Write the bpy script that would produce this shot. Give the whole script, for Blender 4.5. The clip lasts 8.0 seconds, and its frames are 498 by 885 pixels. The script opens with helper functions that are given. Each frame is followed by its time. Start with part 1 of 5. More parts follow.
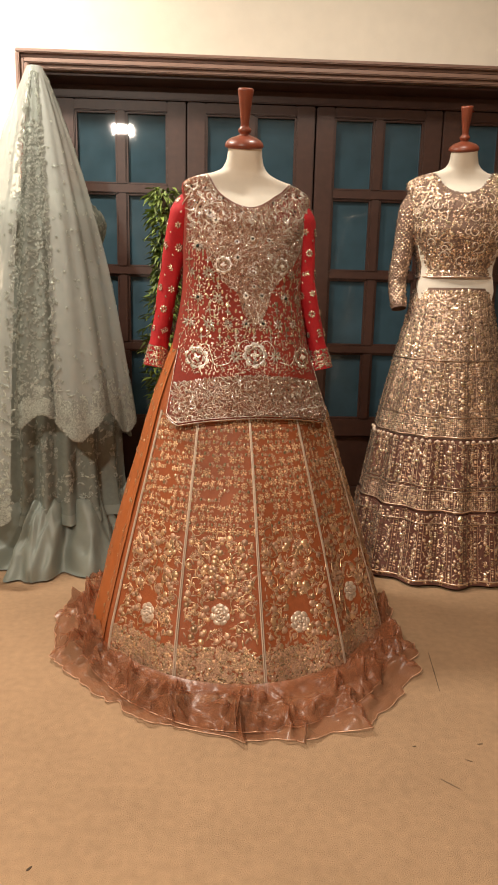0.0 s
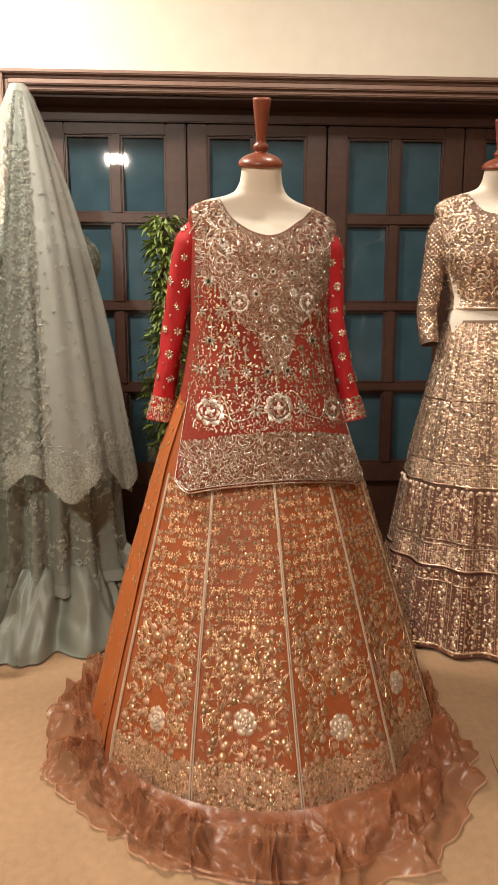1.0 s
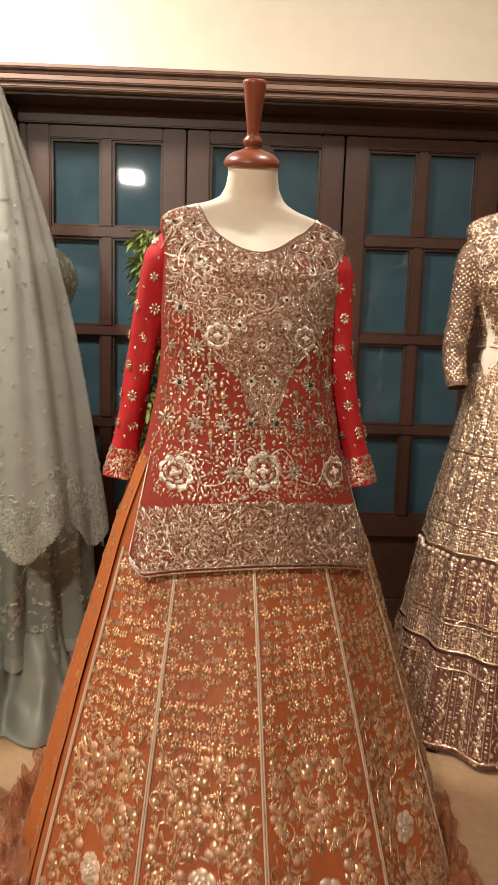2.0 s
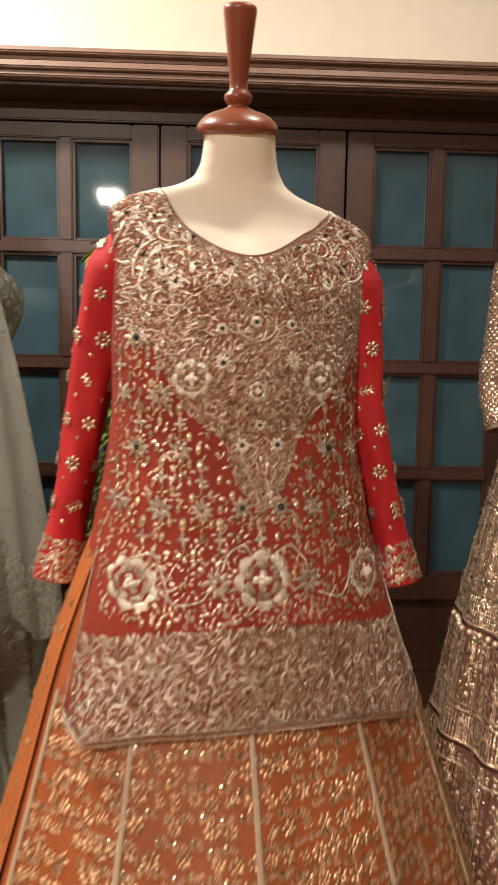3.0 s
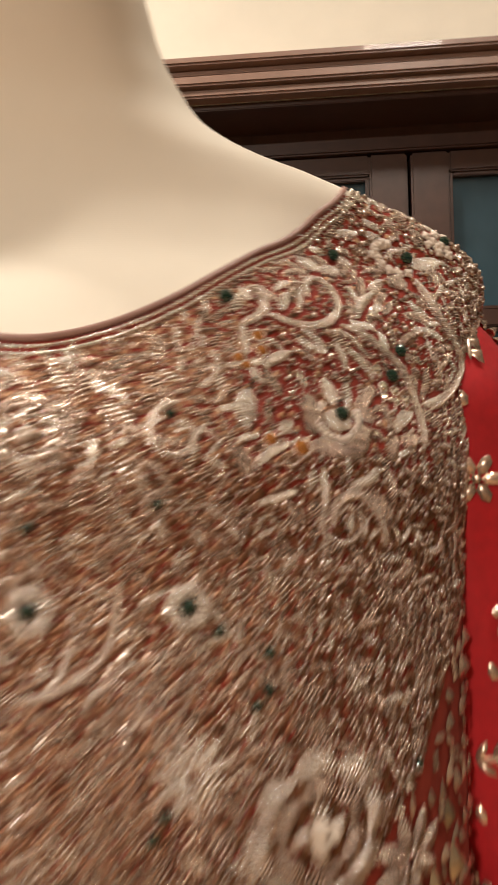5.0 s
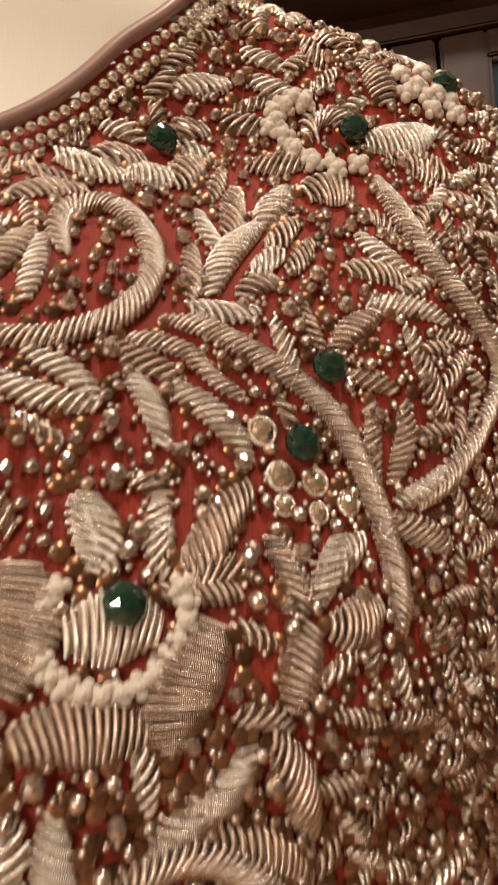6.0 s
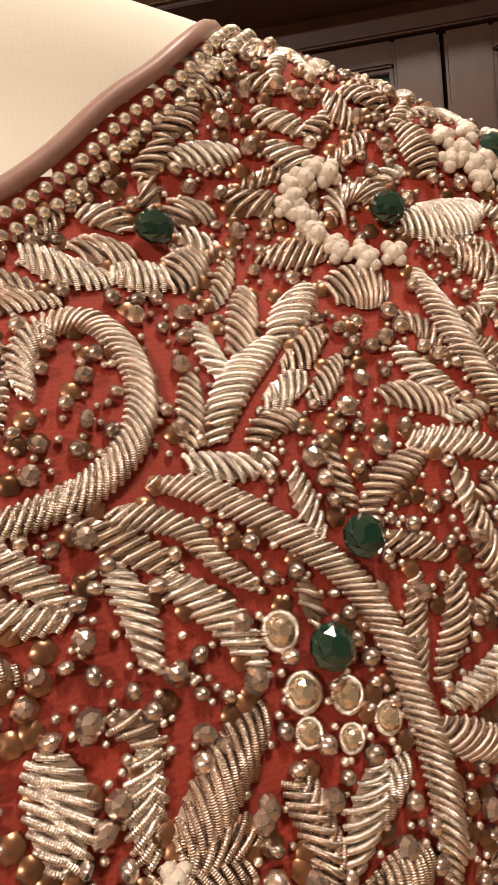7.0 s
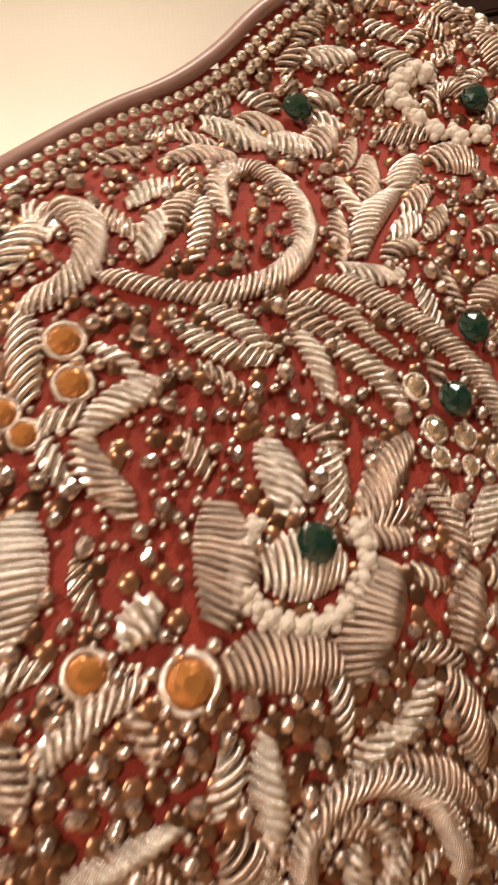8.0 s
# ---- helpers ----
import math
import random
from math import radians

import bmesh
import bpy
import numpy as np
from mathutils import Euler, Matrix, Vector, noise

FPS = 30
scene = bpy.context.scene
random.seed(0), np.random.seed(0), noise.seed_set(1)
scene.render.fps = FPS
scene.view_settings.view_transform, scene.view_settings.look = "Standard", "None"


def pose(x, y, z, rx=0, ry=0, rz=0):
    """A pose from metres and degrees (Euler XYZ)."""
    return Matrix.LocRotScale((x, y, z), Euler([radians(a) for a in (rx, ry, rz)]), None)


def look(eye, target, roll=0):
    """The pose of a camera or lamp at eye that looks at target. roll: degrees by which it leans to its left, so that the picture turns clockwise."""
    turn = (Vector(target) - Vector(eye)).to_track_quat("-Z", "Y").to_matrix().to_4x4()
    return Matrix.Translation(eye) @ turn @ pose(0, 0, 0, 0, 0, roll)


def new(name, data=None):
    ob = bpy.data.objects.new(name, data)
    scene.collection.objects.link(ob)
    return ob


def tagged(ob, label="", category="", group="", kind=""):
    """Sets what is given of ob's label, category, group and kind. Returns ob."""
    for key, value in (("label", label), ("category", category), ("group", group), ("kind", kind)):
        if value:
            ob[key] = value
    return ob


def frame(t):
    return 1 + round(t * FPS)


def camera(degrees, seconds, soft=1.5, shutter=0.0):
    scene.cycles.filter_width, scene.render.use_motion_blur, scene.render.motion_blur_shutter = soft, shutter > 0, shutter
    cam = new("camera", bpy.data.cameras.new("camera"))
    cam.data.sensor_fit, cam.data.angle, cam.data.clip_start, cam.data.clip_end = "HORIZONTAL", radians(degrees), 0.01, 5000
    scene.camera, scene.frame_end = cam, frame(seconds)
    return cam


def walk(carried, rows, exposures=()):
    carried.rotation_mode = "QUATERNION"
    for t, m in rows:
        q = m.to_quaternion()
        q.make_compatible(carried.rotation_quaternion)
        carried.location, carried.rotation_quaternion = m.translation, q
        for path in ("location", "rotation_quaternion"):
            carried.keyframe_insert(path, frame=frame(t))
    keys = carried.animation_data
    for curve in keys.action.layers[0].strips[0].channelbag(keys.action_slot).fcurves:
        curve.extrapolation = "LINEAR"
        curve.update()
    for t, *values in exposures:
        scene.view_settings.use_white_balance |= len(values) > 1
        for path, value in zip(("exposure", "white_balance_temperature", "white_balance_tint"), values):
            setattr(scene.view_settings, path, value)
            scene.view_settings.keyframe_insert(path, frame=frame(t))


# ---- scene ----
cam = camera(40.4, 8.0, soft=1.5, shutter=0.45)
PATH = [
    (0, (0.022, -0.058, 1.082), (0.019, 1.899, 0.666), 1.2),
    (0.2, (0.014, -0.020, 1.080), (0.011, 1.935, 0.657), 1.7),
    (0.5, (-0.01, 0.086, 1.09), (-0.039, 2.044, 0.684), 0.6),
    (1, (-0.046, 0.263, 1.121), (-0.041, 2.234, 0.78), 0.0),
    (1.5, (0.03, 0.484, 1.14), (-0.029, 2.453, 0.794), 1.5),
    (1.7, (0.043, 0.539, 1.148), (-0.02, 2.513, 0.834), 1.8),
    (2.8, (-0.011, 0.976, 1.168), (-0.015, 2.961, 0.929), 1.1),
    (3, (0.019, 1.066, 1.186), (-0.001, 3.054, 0.976), 0.9),
    (3.5, (0.069, 1.264, 1.211), (0.002, 3.254, 1.021), 2.9),
    (4, (0.027, 1.447, 1.23), (0.0, 3.444, 1.134), 2.0),
    (4.5, (0.044, 1.606, 1.238), (0.01, 3.604, 1.151), 0.0),
    (5, (0.113, 1.767, 1.299), (-0.140, 3.752, 1.312), -1.6),
    (5.2, (0.137, 1.832, 1.308), (-0.170, 3.807, 1.254), -3.2),
    (6.3, (0.15, 1.953, 1.346), (-0.278, 3.899, 1.192), -6.6),
    (6.5, (0.148, 1.96, 1.353), (-0.273, 3.907, 1.194), -6.7),
    (7, (0.145, 1.967, 1.358), (-0.265, 3.913, 1.172), -6.0),
    (7.5, (0.135, 1.953, 1.346), (-0.278, 3.898, 1.158), -6.1),
    (8, (0.128, 1.933, 1.332), (-0.318, 3.871, 1.156), -6.4),
]
walk(cam, [(t, look(eye, target, roll)) for t, eye, target, roll in PATH],
     [(0.0, 0.20), (1.5, 0.32), (3.5, 0.34), (4.5, 0.30), (5.2, 0.20), (6.4, 0.62), (8.0, 0.72)])
# ---- light ----
world = bpy.data.worlds.new("world")
scene.world = world
world.use_nodes = True
world.node_tree.nodes["Background"].inputs[0].default_value = (1.0, 0.82, 0.62, 1)
world.node_tree.nodes["Background"].inputs[1].default_value = 0.02


def area_lamp(name, eye, target, sx, sy, watts, colour):
    lamp = bpy.data.lights.new(name, "AREA")
    lamp.shape, lamp.size, lamp.size_y, lamp.energy, lamp.color = "RECTANGLE", sx, sy, watts, colour
    ob = new(name, lamp)
    ob.matrix_world = look(eye, target)
    return ob


WARM = (1.0, 0.895, 0.765)
area_lamp("ceiling_or_fill_lamp_light", (-0.95, -1.3, 2.84), (-0.9, -0.6, 0.0), 0.20, 0.13, 45, WARM)
area_lamp("ceiling_or_fill_lamp_light", (-0.95, -1.12, 2.84), (-0.9, -0.4, 0.0), 0.20, 0.13, 45, WARM)
area_lamp("ceiling_or_fill_lamp_light", (-1.25, 2.2, 2.84), (-1.25, 2.22, 0.0), 0.3, 0.3, 56, (1.0, 0.91, 0.78))
# weak fill lamp, added to lift the right-hand wall top; no source known
area_lamp("ceiling_or_fill_lamp_light", (0.55, 2.0, 2.84), (0.55, 2.02, 0.0), 0.3, 0.3, 14, WARM)


# ---- materials ----
def material(name, colour, rough=0.6, metal=0.0, vary=0.12, scale=60.0, bump=0.0, bump_scale=300.0, coat=0.0, dirt=0.0):
    """A Principled surface with colour variation at two scales and fine relief."""
    m = bpy.data.materials.new(name)
    m.use_nodes = True
    t = m.node_tree
    b = t.nodes["Principled BSDF"]
    b.inputs["Roughness"].default_value, b.inputs["Metallic"].default_value = rough, metal
    b.inputs["Coat Weight"].default_value = coat
    co = t.nodes.new("ShaderNodeTexCoord")
    fine, wide = t.nodes.new("ShaderNodeTexNoise"), t.nodes.new("ShaderNodeTexNoise")
    fine.inputs["Scale"].default_value, wide.inputs["Scale"].default_value = scale, scale / 12
    wide.inputs["Detail"].default_value = 4
    t.links.new(co.outputs["Object"], fine.inputs["Vector"])
    t.links.new(co.outputs["Object"], wide.inputs["Vector"])
    add = t.nodes.new("ShaderNodeMath")
    add.operation = "ADD"
    t.links.new(fine.outputs["Fac"], add.inputs[0])
    t.links.new(wide.outputs["Fac"], add.inputs[1])
    ramp = t.nodes.new("ShaderNodeMapRange")
    ramp.inputs["From Min"].default_value, ramp.inputs["From Max"].default_value = 0.6, 1.4
    ramp.inputs["To Min"].default_value, ramp.inputs["To Max"].default_value = 1 - vary - dirt, 1 + vary
    t.links.new(add.outputs[0], ramp.inputs["Value"])
    mul = t.nodes.new("ShaderNodeVectorMath")
    mul.operation = "SCALE"
    mul.inputs[0].default_value = colour
    t.links.new(ramp.outputs[0], mul.inputs["Scale"])
    t.links.new(mul.outputs[0], b.inputs["Base Color"])
    if bump:
        n, bp = t.nodes.new("ShaderNodeTexNoise"), t.nodes.new("ShaderNodeBump")
        n.inputs["Scale"].default_value, n.inputs["Detail"].default_value = bump_scale, 6
        bp.inputs["Strength"].default_value, bp.inputs["Distance"].default_value = bump, 0.004
        t.links.new(co.outputs["Object"], n.inputs["Vector"])
        t.links.new(n.outputs["Fac"], bp.inputs["Height"])
        t.links.new(bp.outputs["Normal"], b.inputs["Normal"])
    return m


def per_piece(m, low=0.75, high=1.25):
    """Vary a material's colour from piece to piece."""
    t = m.node_tree
    b = t.nodes["Principled BSDF"]
    src = b.inputs["Base Color"].links[0].from_socket
    g, r, s = t.nodes.new("ShaderNodeNewGeometry"), t.nodes.new("ShaderNodeMapRange"), t.nodes.new("ShaderNodeVectorMath")
    s.operation = "SCALE"
    r.inputs["To Min"].default_value, r.inputs["To Max"].default_value = low, high
    t.links.new(g.outputs["Random Per Island"], r.inputs["Value"])
    t.links.new(src, s.inputs[0])
    t.links.new(r.outputs[0], s.inputs["Scale"])
    t.links.new(s.outputs[0], b.inputs["Base Color"])
    return m


def wired(m, pitch=0.00026, depth=0.00008):
    """Fine winding round a metal thread, across its length (UV in metres)."""
    t = m.node_tree
    uv, sc, w, bp = (t.nodes.new(k) for k in ("ShaderNodeUVMap", "ShaderNodeVectorMath", "ShaderNodeTexWave", "ShaderNodeBump"))
    sc.operation = "MULTIPLY"
    sc.inputs[1].default_value = (1 / pitch / 20 * 6.2832, 0.35 * 6.2832 / 20, 0)
    w.wave_type, w.bands_direction = "BANDS", "X"
    w.inputs["Scale"].default_value = 1.0
    bp.inputs["Strength"].default_value, bp.inputs["Distance"].default_value = 0.9, depth
    t.links.new(uv.outputs[0], sc.inputs[0])
    t.links.new(sc.outputs[0], w.inputs["Vector"])
    t.links.new(w.outputs["Fac"], bp.inputs["Height"])
    t.links.new(bp.outputs["Normal"], t.nodes["Principled BSDF"].inputs["Normal"])
    return m


def woven(m, pitch=0.0005, depth=0.0003, strength=0.5):
    """A plain weave over cloth, in the thing's own metres."""
    t = m.node_tree
    co, sep = t.nodes.new("ShaderNodeTexCoord"), []
    bp = t.nodes.new("ShaderNodeBump")
    mx = t.nodes.new("ShaderNodeMath")
    mx.operation = "MAXIMUM"
    for i, axis in enumerate("XZ"):
        w = t.nodes.new("ShaderNodeTexWave")
        w.bands_direction = axis
        w.inputs["Scale"].default_value = 0.314 / pitch
        w.inputs["Distortion"].default_value = 0.6
        t.links.new(co.outputs["Object"], w.inputs["Vector"])
        t.links.new(w.outputs["Fac"], mx.inputs[i])
    bp.inputs["Strength"].default_value, bp.inputs["Distance"].default_value = strength, depth
    t.links.new(mx.outputs[0], bp.inputs["Height"])
    t.links.new(bp.outputs["Normal"], t.nodes["Principled BSDF"].inputs["Normal"])
    return m


def sheer(m, clear):
    """Let part of the light through a thin cloth."""
    t = m.node_tree
    out, b = t.nodes["Material Output"], t.nodes["Principled BSDF"]
    mix, tr = t.nodes.new("ShaderNodeMixShader"), t.nodes.new("ShaderNodeBsdfTransparent")
    mix.inputs[0].default_value = clear
    t.links.new(b.outputs[0], mix.inputs[1])
    t.links.new(tr.outputs[0], mix.inputs[2])
    t.links.new(mix.outputs[0], out.inputs["Surface"])
    return m


# for the unseen side and back walls: toned dark to cut bounced light
UNSEENWALL = material("unseen_wall_bounce_cut", (0.30, 0.25, 0.20), 0.8, vary=0.05, scale=14, dirt=0.03)
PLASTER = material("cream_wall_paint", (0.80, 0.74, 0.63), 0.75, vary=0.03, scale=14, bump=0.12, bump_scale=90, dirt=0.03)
CEILING = material("white_ceiling_paint", (0.80, 0.77, 0.70), 0.8, vary=0.02, scale=10)
CARPET = material("tan_carpet", (0.42, 0.266, 0.152), 0.95, vary=0.12, scale=45, bump=0.6, bump_scale=420, dirt=0.05)
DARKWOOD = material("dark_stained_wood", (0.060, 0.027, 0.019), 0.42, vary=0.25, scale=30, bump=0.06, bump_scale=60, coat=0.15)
TRIMWOOD = material("brown_varnished_wood", (0.25, 0.150, 0.112), 0.42, vary=0.2, scale=26, bump=0.06, bump_scale=60, coat=0.2)
PANE = material("blue_tinted_glass", (0.042, 0.080, 0.104), 0.035, vary=0.25, scale=9, coat=0.0)
LINEN = woven(material("cream_linen", (0.82, 0.76, 0.655), 0.8, vary=0.03, scale=40), 0.0009, 0.0002, 0.06)
REDWOOD = material("red_polished_wood", (0.21, 0.050, 0.024), 0.36, vary=0.3, scale=34, coat=0.15)
CRIMSON = woven(material("crimson_chiffon", (0.42, 0.006, 0.010), 0.78, vary=0.18, scale=220), 0.0006, 0.0002, 0.2)
BODICE = woven(material("rust_red_net", (0.245, 0.022, 0.008), 0.8, vary=0.25, scale=160), 0.0007, 0.0002, 0.2)
RUST = woven(material("rust_orange_net", (0.34, 0.088, 0.026), 0.5, vary=0.16, scale=60), 0.0016, 0.0004, 0.5)
ORANGE = woven(material("plain_orange_chiffon", (0.42, 0.115, 0.026), 0.5, vary=0.08, scale=30), 0.0012, 0.0003, 0.4)
FRILL = sheer(material("sheer_rust_organza", (0.33, 0.12, 0.055), 0.30, vary=0.25, scale=40), 0.50)
ZARI = per_piece(wired(material("bright_metal_thread", (0.88, 0.80, 0.73), 0.25, 1.0, vary=0.1, scale=500)), 0.85, 1.1)
ANTIQUE = per_piece(wired(material("antique_metal_thread", (0.60, 0.48, 0.405), 0.27, 1.0, vary=0.14, scale=500)), 0.75, 1.2)
ROPE = per_piece(wired(material("pink_gold_metal_cord", (0.80, 0.69, 0.615), 0.26, 1.0, vary=0.1, scale=500)), 0.85, 1.1)
BEAD = per_piece(material("champagne_bead", (0.70, 0.565, 0.485), 0.24, 0.75, vary=0.15, scale=600), 0.6, 1.3)
GLASSBEAD = per_piece(material("smoky_cut_bead", (0.58, 0.465, 0.405), 0.20, 0.9, vary=0.2, scale=700), 0.65, 1.3)
EMERALD = material("emerald_glass", (0.002, 0.035, 0.022), 0.04, 0.25, vary=0.3, scale=300, coat=1.0)
CRYSTAL = material("clear_foiled_crystal", (0.70, 0.58, 0.44), 0.05, 0.85, vary=0.2, scale=400, coat=1.0)
AMBER = material("amber_foiled_crystal", (0.62, 0.26, 0.07), 0.06, 0.6, vary=0.2, scale=400, coat=1.0)
GROUND = per_piece(material("bronze_ground_bead", (0.27, 0.135, 0.074), 0.28, 0.8, vary=0.2, scale=400), 0.5, 1.4)
KNOT = material("cream_silk_thread", (0.67, 0.57, 0.48), 0.55, vary=0.12, scale=500, bump=0.3, bump_scale=2500)
SILVERBEAD = per_piece(material("silver_chain_bead", (0.86, 0.82, 0.75), 0.12, 0.9, vary=0.1, scale=500), 0.7, 1.3)
SEQUIN = per_piece(material("gold_embroidery", (0.72, 0.54, 0.42), 0.26, 0.8, vary=0.15, scale=260), 0.55, 1.35)
SPANGLE = per_piece(material("bright_spangle", (0.84, 0.70, 0.50), 0.10, 0.95, vary=0.1, scale=200), 0.6, 1.25)
SKIRTGOLD = per_piece(material("copper_gold_embroidery", (0.68, 0.45, 0.27), 0.30, 0.8, vary=0.15, scale=260), 0.55, 1.4)
GOLDBEAD = per_piece(material("pale_gold_bead", (0.76, 0.57, 0.43), 0.22, 0.8, vary=0.15, scale=260), 0.4, 1.5)
PINKTHREAD = per_piece(material("dusty_rose_thread", (0.52, 0.31, 0.20), 0.45, 0.4, vary=0.15, scale=260), 0.75, 1.25)
CREAMTHREAD = per_piece(material("pale_gold_thread", (0.70, 0.55, 0.43), 0.40, 0.45, vary=0.12, scale=260), 0.8, 1.15)
GOLDCLOTH = woven(material("brown_gold_net", (0.20, 0.12, 0.085), 0.5, 0.15, vary=0.25, scale=90), 0.0015, 0.0004, 0.5)
MAROON = woven(material("maroon_brown_net", (0.16, 0.065, 0.046), 0.5, 0.1, vary=0.25, scale=90), 0.0015, 0.0004, 0.5)
SAGE = woven(material("sage_satin", (0.235, 0.26, 0.225), 0.45, vary=0.1, scale=20), 0.0012, 0.0002, 0.2)
SAGENET = woven(material("sage_lace_net", (0.185, 0.205, 0.175), 0.6, vary=0.15, scale=60), 0.002, 0.0004, 0.5)
VEIL = sheer(woven(material("sheer_sage_tulle", (0.56, 0.59, 0.54), 0.6, vary=0.06, scale=20), 0.0018, 0.0004, 0.4), 0.55)
SAGEWORK = per_piece(material("sage_silver_embroidery", (0.36, 0.385, 0.335), 0.4, 0.35, vary=0.15, scale=200), 0.7, 1.3)
LEAFGREEN = per_piece(material("artificial_leaf_green", (0.17, 0.23, 0.05), 0.45, vary=0.25, scale=60), 0.5, 1.7)
STEMBROWN = material("brown_stem", (0.09, 0.055, 0.03), 0.8, vary=0.2, scale=60)
CLAY = material("dark_clay_pot", (0.10, 0.06, 0.045), 0.7, vary=0.15, scale=30)
LAMPGLASS = material("white_lamp_diffuser", (0.8, 0.78, 0.72), 0.4, vary=0.01)


# ---- building helpers ----
def link(name, me, mat, parent=None, label="", smooth=True):
    for m in (mat if isinstance(mat, (list, tuple)) else [mat]):
        me.materials.append(m)
    if smooth:
        me.polygons.foreach_set("use_smooth", [True] * len(me.polygons))
    ob = new(name, me)
    if parent:
        ob.parent = parent
    return tagged(ob, label)


def part(name, bm, mat, parent=None, label="", smooth=False):
    me = bpy.data.meshes.new(name)
    bm.to_mesh(me)
    bm.free()
    return link(name, me, mat, parent, label, smooth)


def empty(name, m, label, category, group=""):
    ob = new(name)
    ob.matrix_world = m
    return tagged(ob, label, category, group)


def add_box(bm, a, b, bevel=0.0):
    got = bmesh.ops.create_cube(bm, size=1)["verts"]
    for v in got:
        v.co = Vector([a[i] + (v.co[i] + 0.5) * (b[i] - a[i]) for i in range(3)])
    if bevel:
        es = {e for v in got for e in v.link_edges}
        bmesh.ops.bevel(bm, geom=list(es), offset=bevel, segments=2, affect="EDGES")


def block(name, a, b, mat, parent=None, label="", bevel=0.004, m=None):
    bm = bmesh.new()
    add_box(bm, a, b, bevel)
    if m:
        bm.transform(m)
    return part(name, bm, mat, parent, label)


class Bag:
    """Gathers many small pieces into one mesh."""

    def __init__(self):
        self.v, self.f, self.uv, self.n = [], [], [], 0

    def add(self, verts, faces, uv=None):
        self.v.append(np.asarray(verts, float))
        self.f.append(np.asarray(faces, int) + self.n)
        self.uv.append(np.zeros((len(verts), 2)) if uv is None else uv)
        self.n += len(verts)

    def mesh(self, name):
        me = bpy.data.meshes.new(name)
        if self.n:
            faces = [q for f in self.f for q in f.tolist()]
            me.from_pydata(np.concatenate(self.v).tolist(), [], faces)
            uv = np.concatenate(self.uv)
            layer = me.uv_layers.new(name="UVMap")
            idx = np.empty(len(me.loops), int)
            me.loops.foreach_get("vertex_index", idx)
            layer.data.foreach_set("uv", uv[idx].ravel())
        return me

    def make(self, name, mat, parent, label="", kind="", smooth=True):
        return tagged(link(name, self.mesh(name), mat, parent, label, smooth), kind=kind)


def unit(a):
    return a / np.maximum(np.linalg.norm(a, axis=-1, keepdims=True), 1e-9)


def strand(bag, pts, up, r, ring=5, full=False):
    """A rounded thread along pts, lying with its open side away from up."""
    k = len(pts)
    t = unit(np.gradient(pts, axis=0))
    side = unit(np.cross(t, up))
    nrm = np.cross(side, t)
    ang = np.linspace(0, 2 * math.pi, ring, endpoint=False) if full else np.linspace(-0.35, math.pi + 0.35, ring)
    v = pts[:, None] + r * (np.cos(ang)[None, :, None] * side[:, None] + np.sin(ang)[None, :, None] * nrm[:, None])
    s = np.concatenate([[0], np.cumsum(np.linalg.norm(np.diff(pts, axis=0), axis=1))])
    uv = np.stack(np.broadcast_arrays(s[:, None], np.arange(ring)[None] / ring), -1).reshape(-1, 2)
    f = []
    for i in range(k - 1):
        for j in range(ring if full else ring - 1):
            a, b = i * ring + j, i * ring + (j + 1) % ring
            f.append((a, b, b + ring, a + ring))
    bag.add(v.reshape(-1, 3), f, uv)


def strands(bag, pts, up, r, ring):
    """Many rounded threads at once, all with the same number of points."""
    m, k = pts.shape[:2]
    t = unit(np.gradient(pts, axis=1))
    side = unit(np.cross(t, np.broadcast_to(up, pts.shape)))
    nrm = np.cross(side, t)
    ang = np.linspace(-0.35, math.pi + 0.35, ring)
    v = pts[:, :, None] + r * (np.cos(ang)[:, None] * side[:, :, None] + np.sin(ang)[:, None] * nrm[:, :, None])
    s = np.concatenate([np.zeros((m, 1)), np.cumsum(np.linalg.norm(np.diff(pts, axis=1), axis=2), axis=1)], 1)
    uv = np.stack(np.broadcast_arrays(s[:, :, None], (np.arange(ring) / ring)[None, None]), -1).reshape(-1, 2)
    one = np.array([(i * ring + j, i * ring + j + 1, (i + 1) * ring + j + 1, (i + 1) * ring + j) for i in range(k - 1) for j in range(ring - 1)])
    bag.add(v.reshape(-1, 3), (one[None] + (np.arange(m) * k * ring)[:, None, None]).reshape(-1, 4), uv)


def smooth_line(pts, n):
    """A Catmull-Rom curve through pts, n points, evenly spaced."""
    p = np.asarray(pts, float)
    p = np.vstack([2 * p[0] - p[1], p, 2 * p[-1] - p[-2]])
    out = []
    for i in range(1, len(p) - 2):
        for t in np.linspace(0, 1, 24, endpoint=False):
            a, b, c, d = p[i - 1:i + 3]
            out.append(0.5 * (2 * b + (c - a) * t + (2 * a - 5 * b + 4 * c - d) * t * t + (3 * b - a - 3 * c + d) * t ** 3))
    out = np.vstack([out, p[-2]])
    s = np.concatenate([[0], np.cumsum(np.linalg.norm(np.diff(out, axis=0), axis=1))])
    q = np.linspace(0, s[-1], n)
    return np.stack([np.interp(q, s, out[:, i]) for i in range(out.shape[1])], 1)


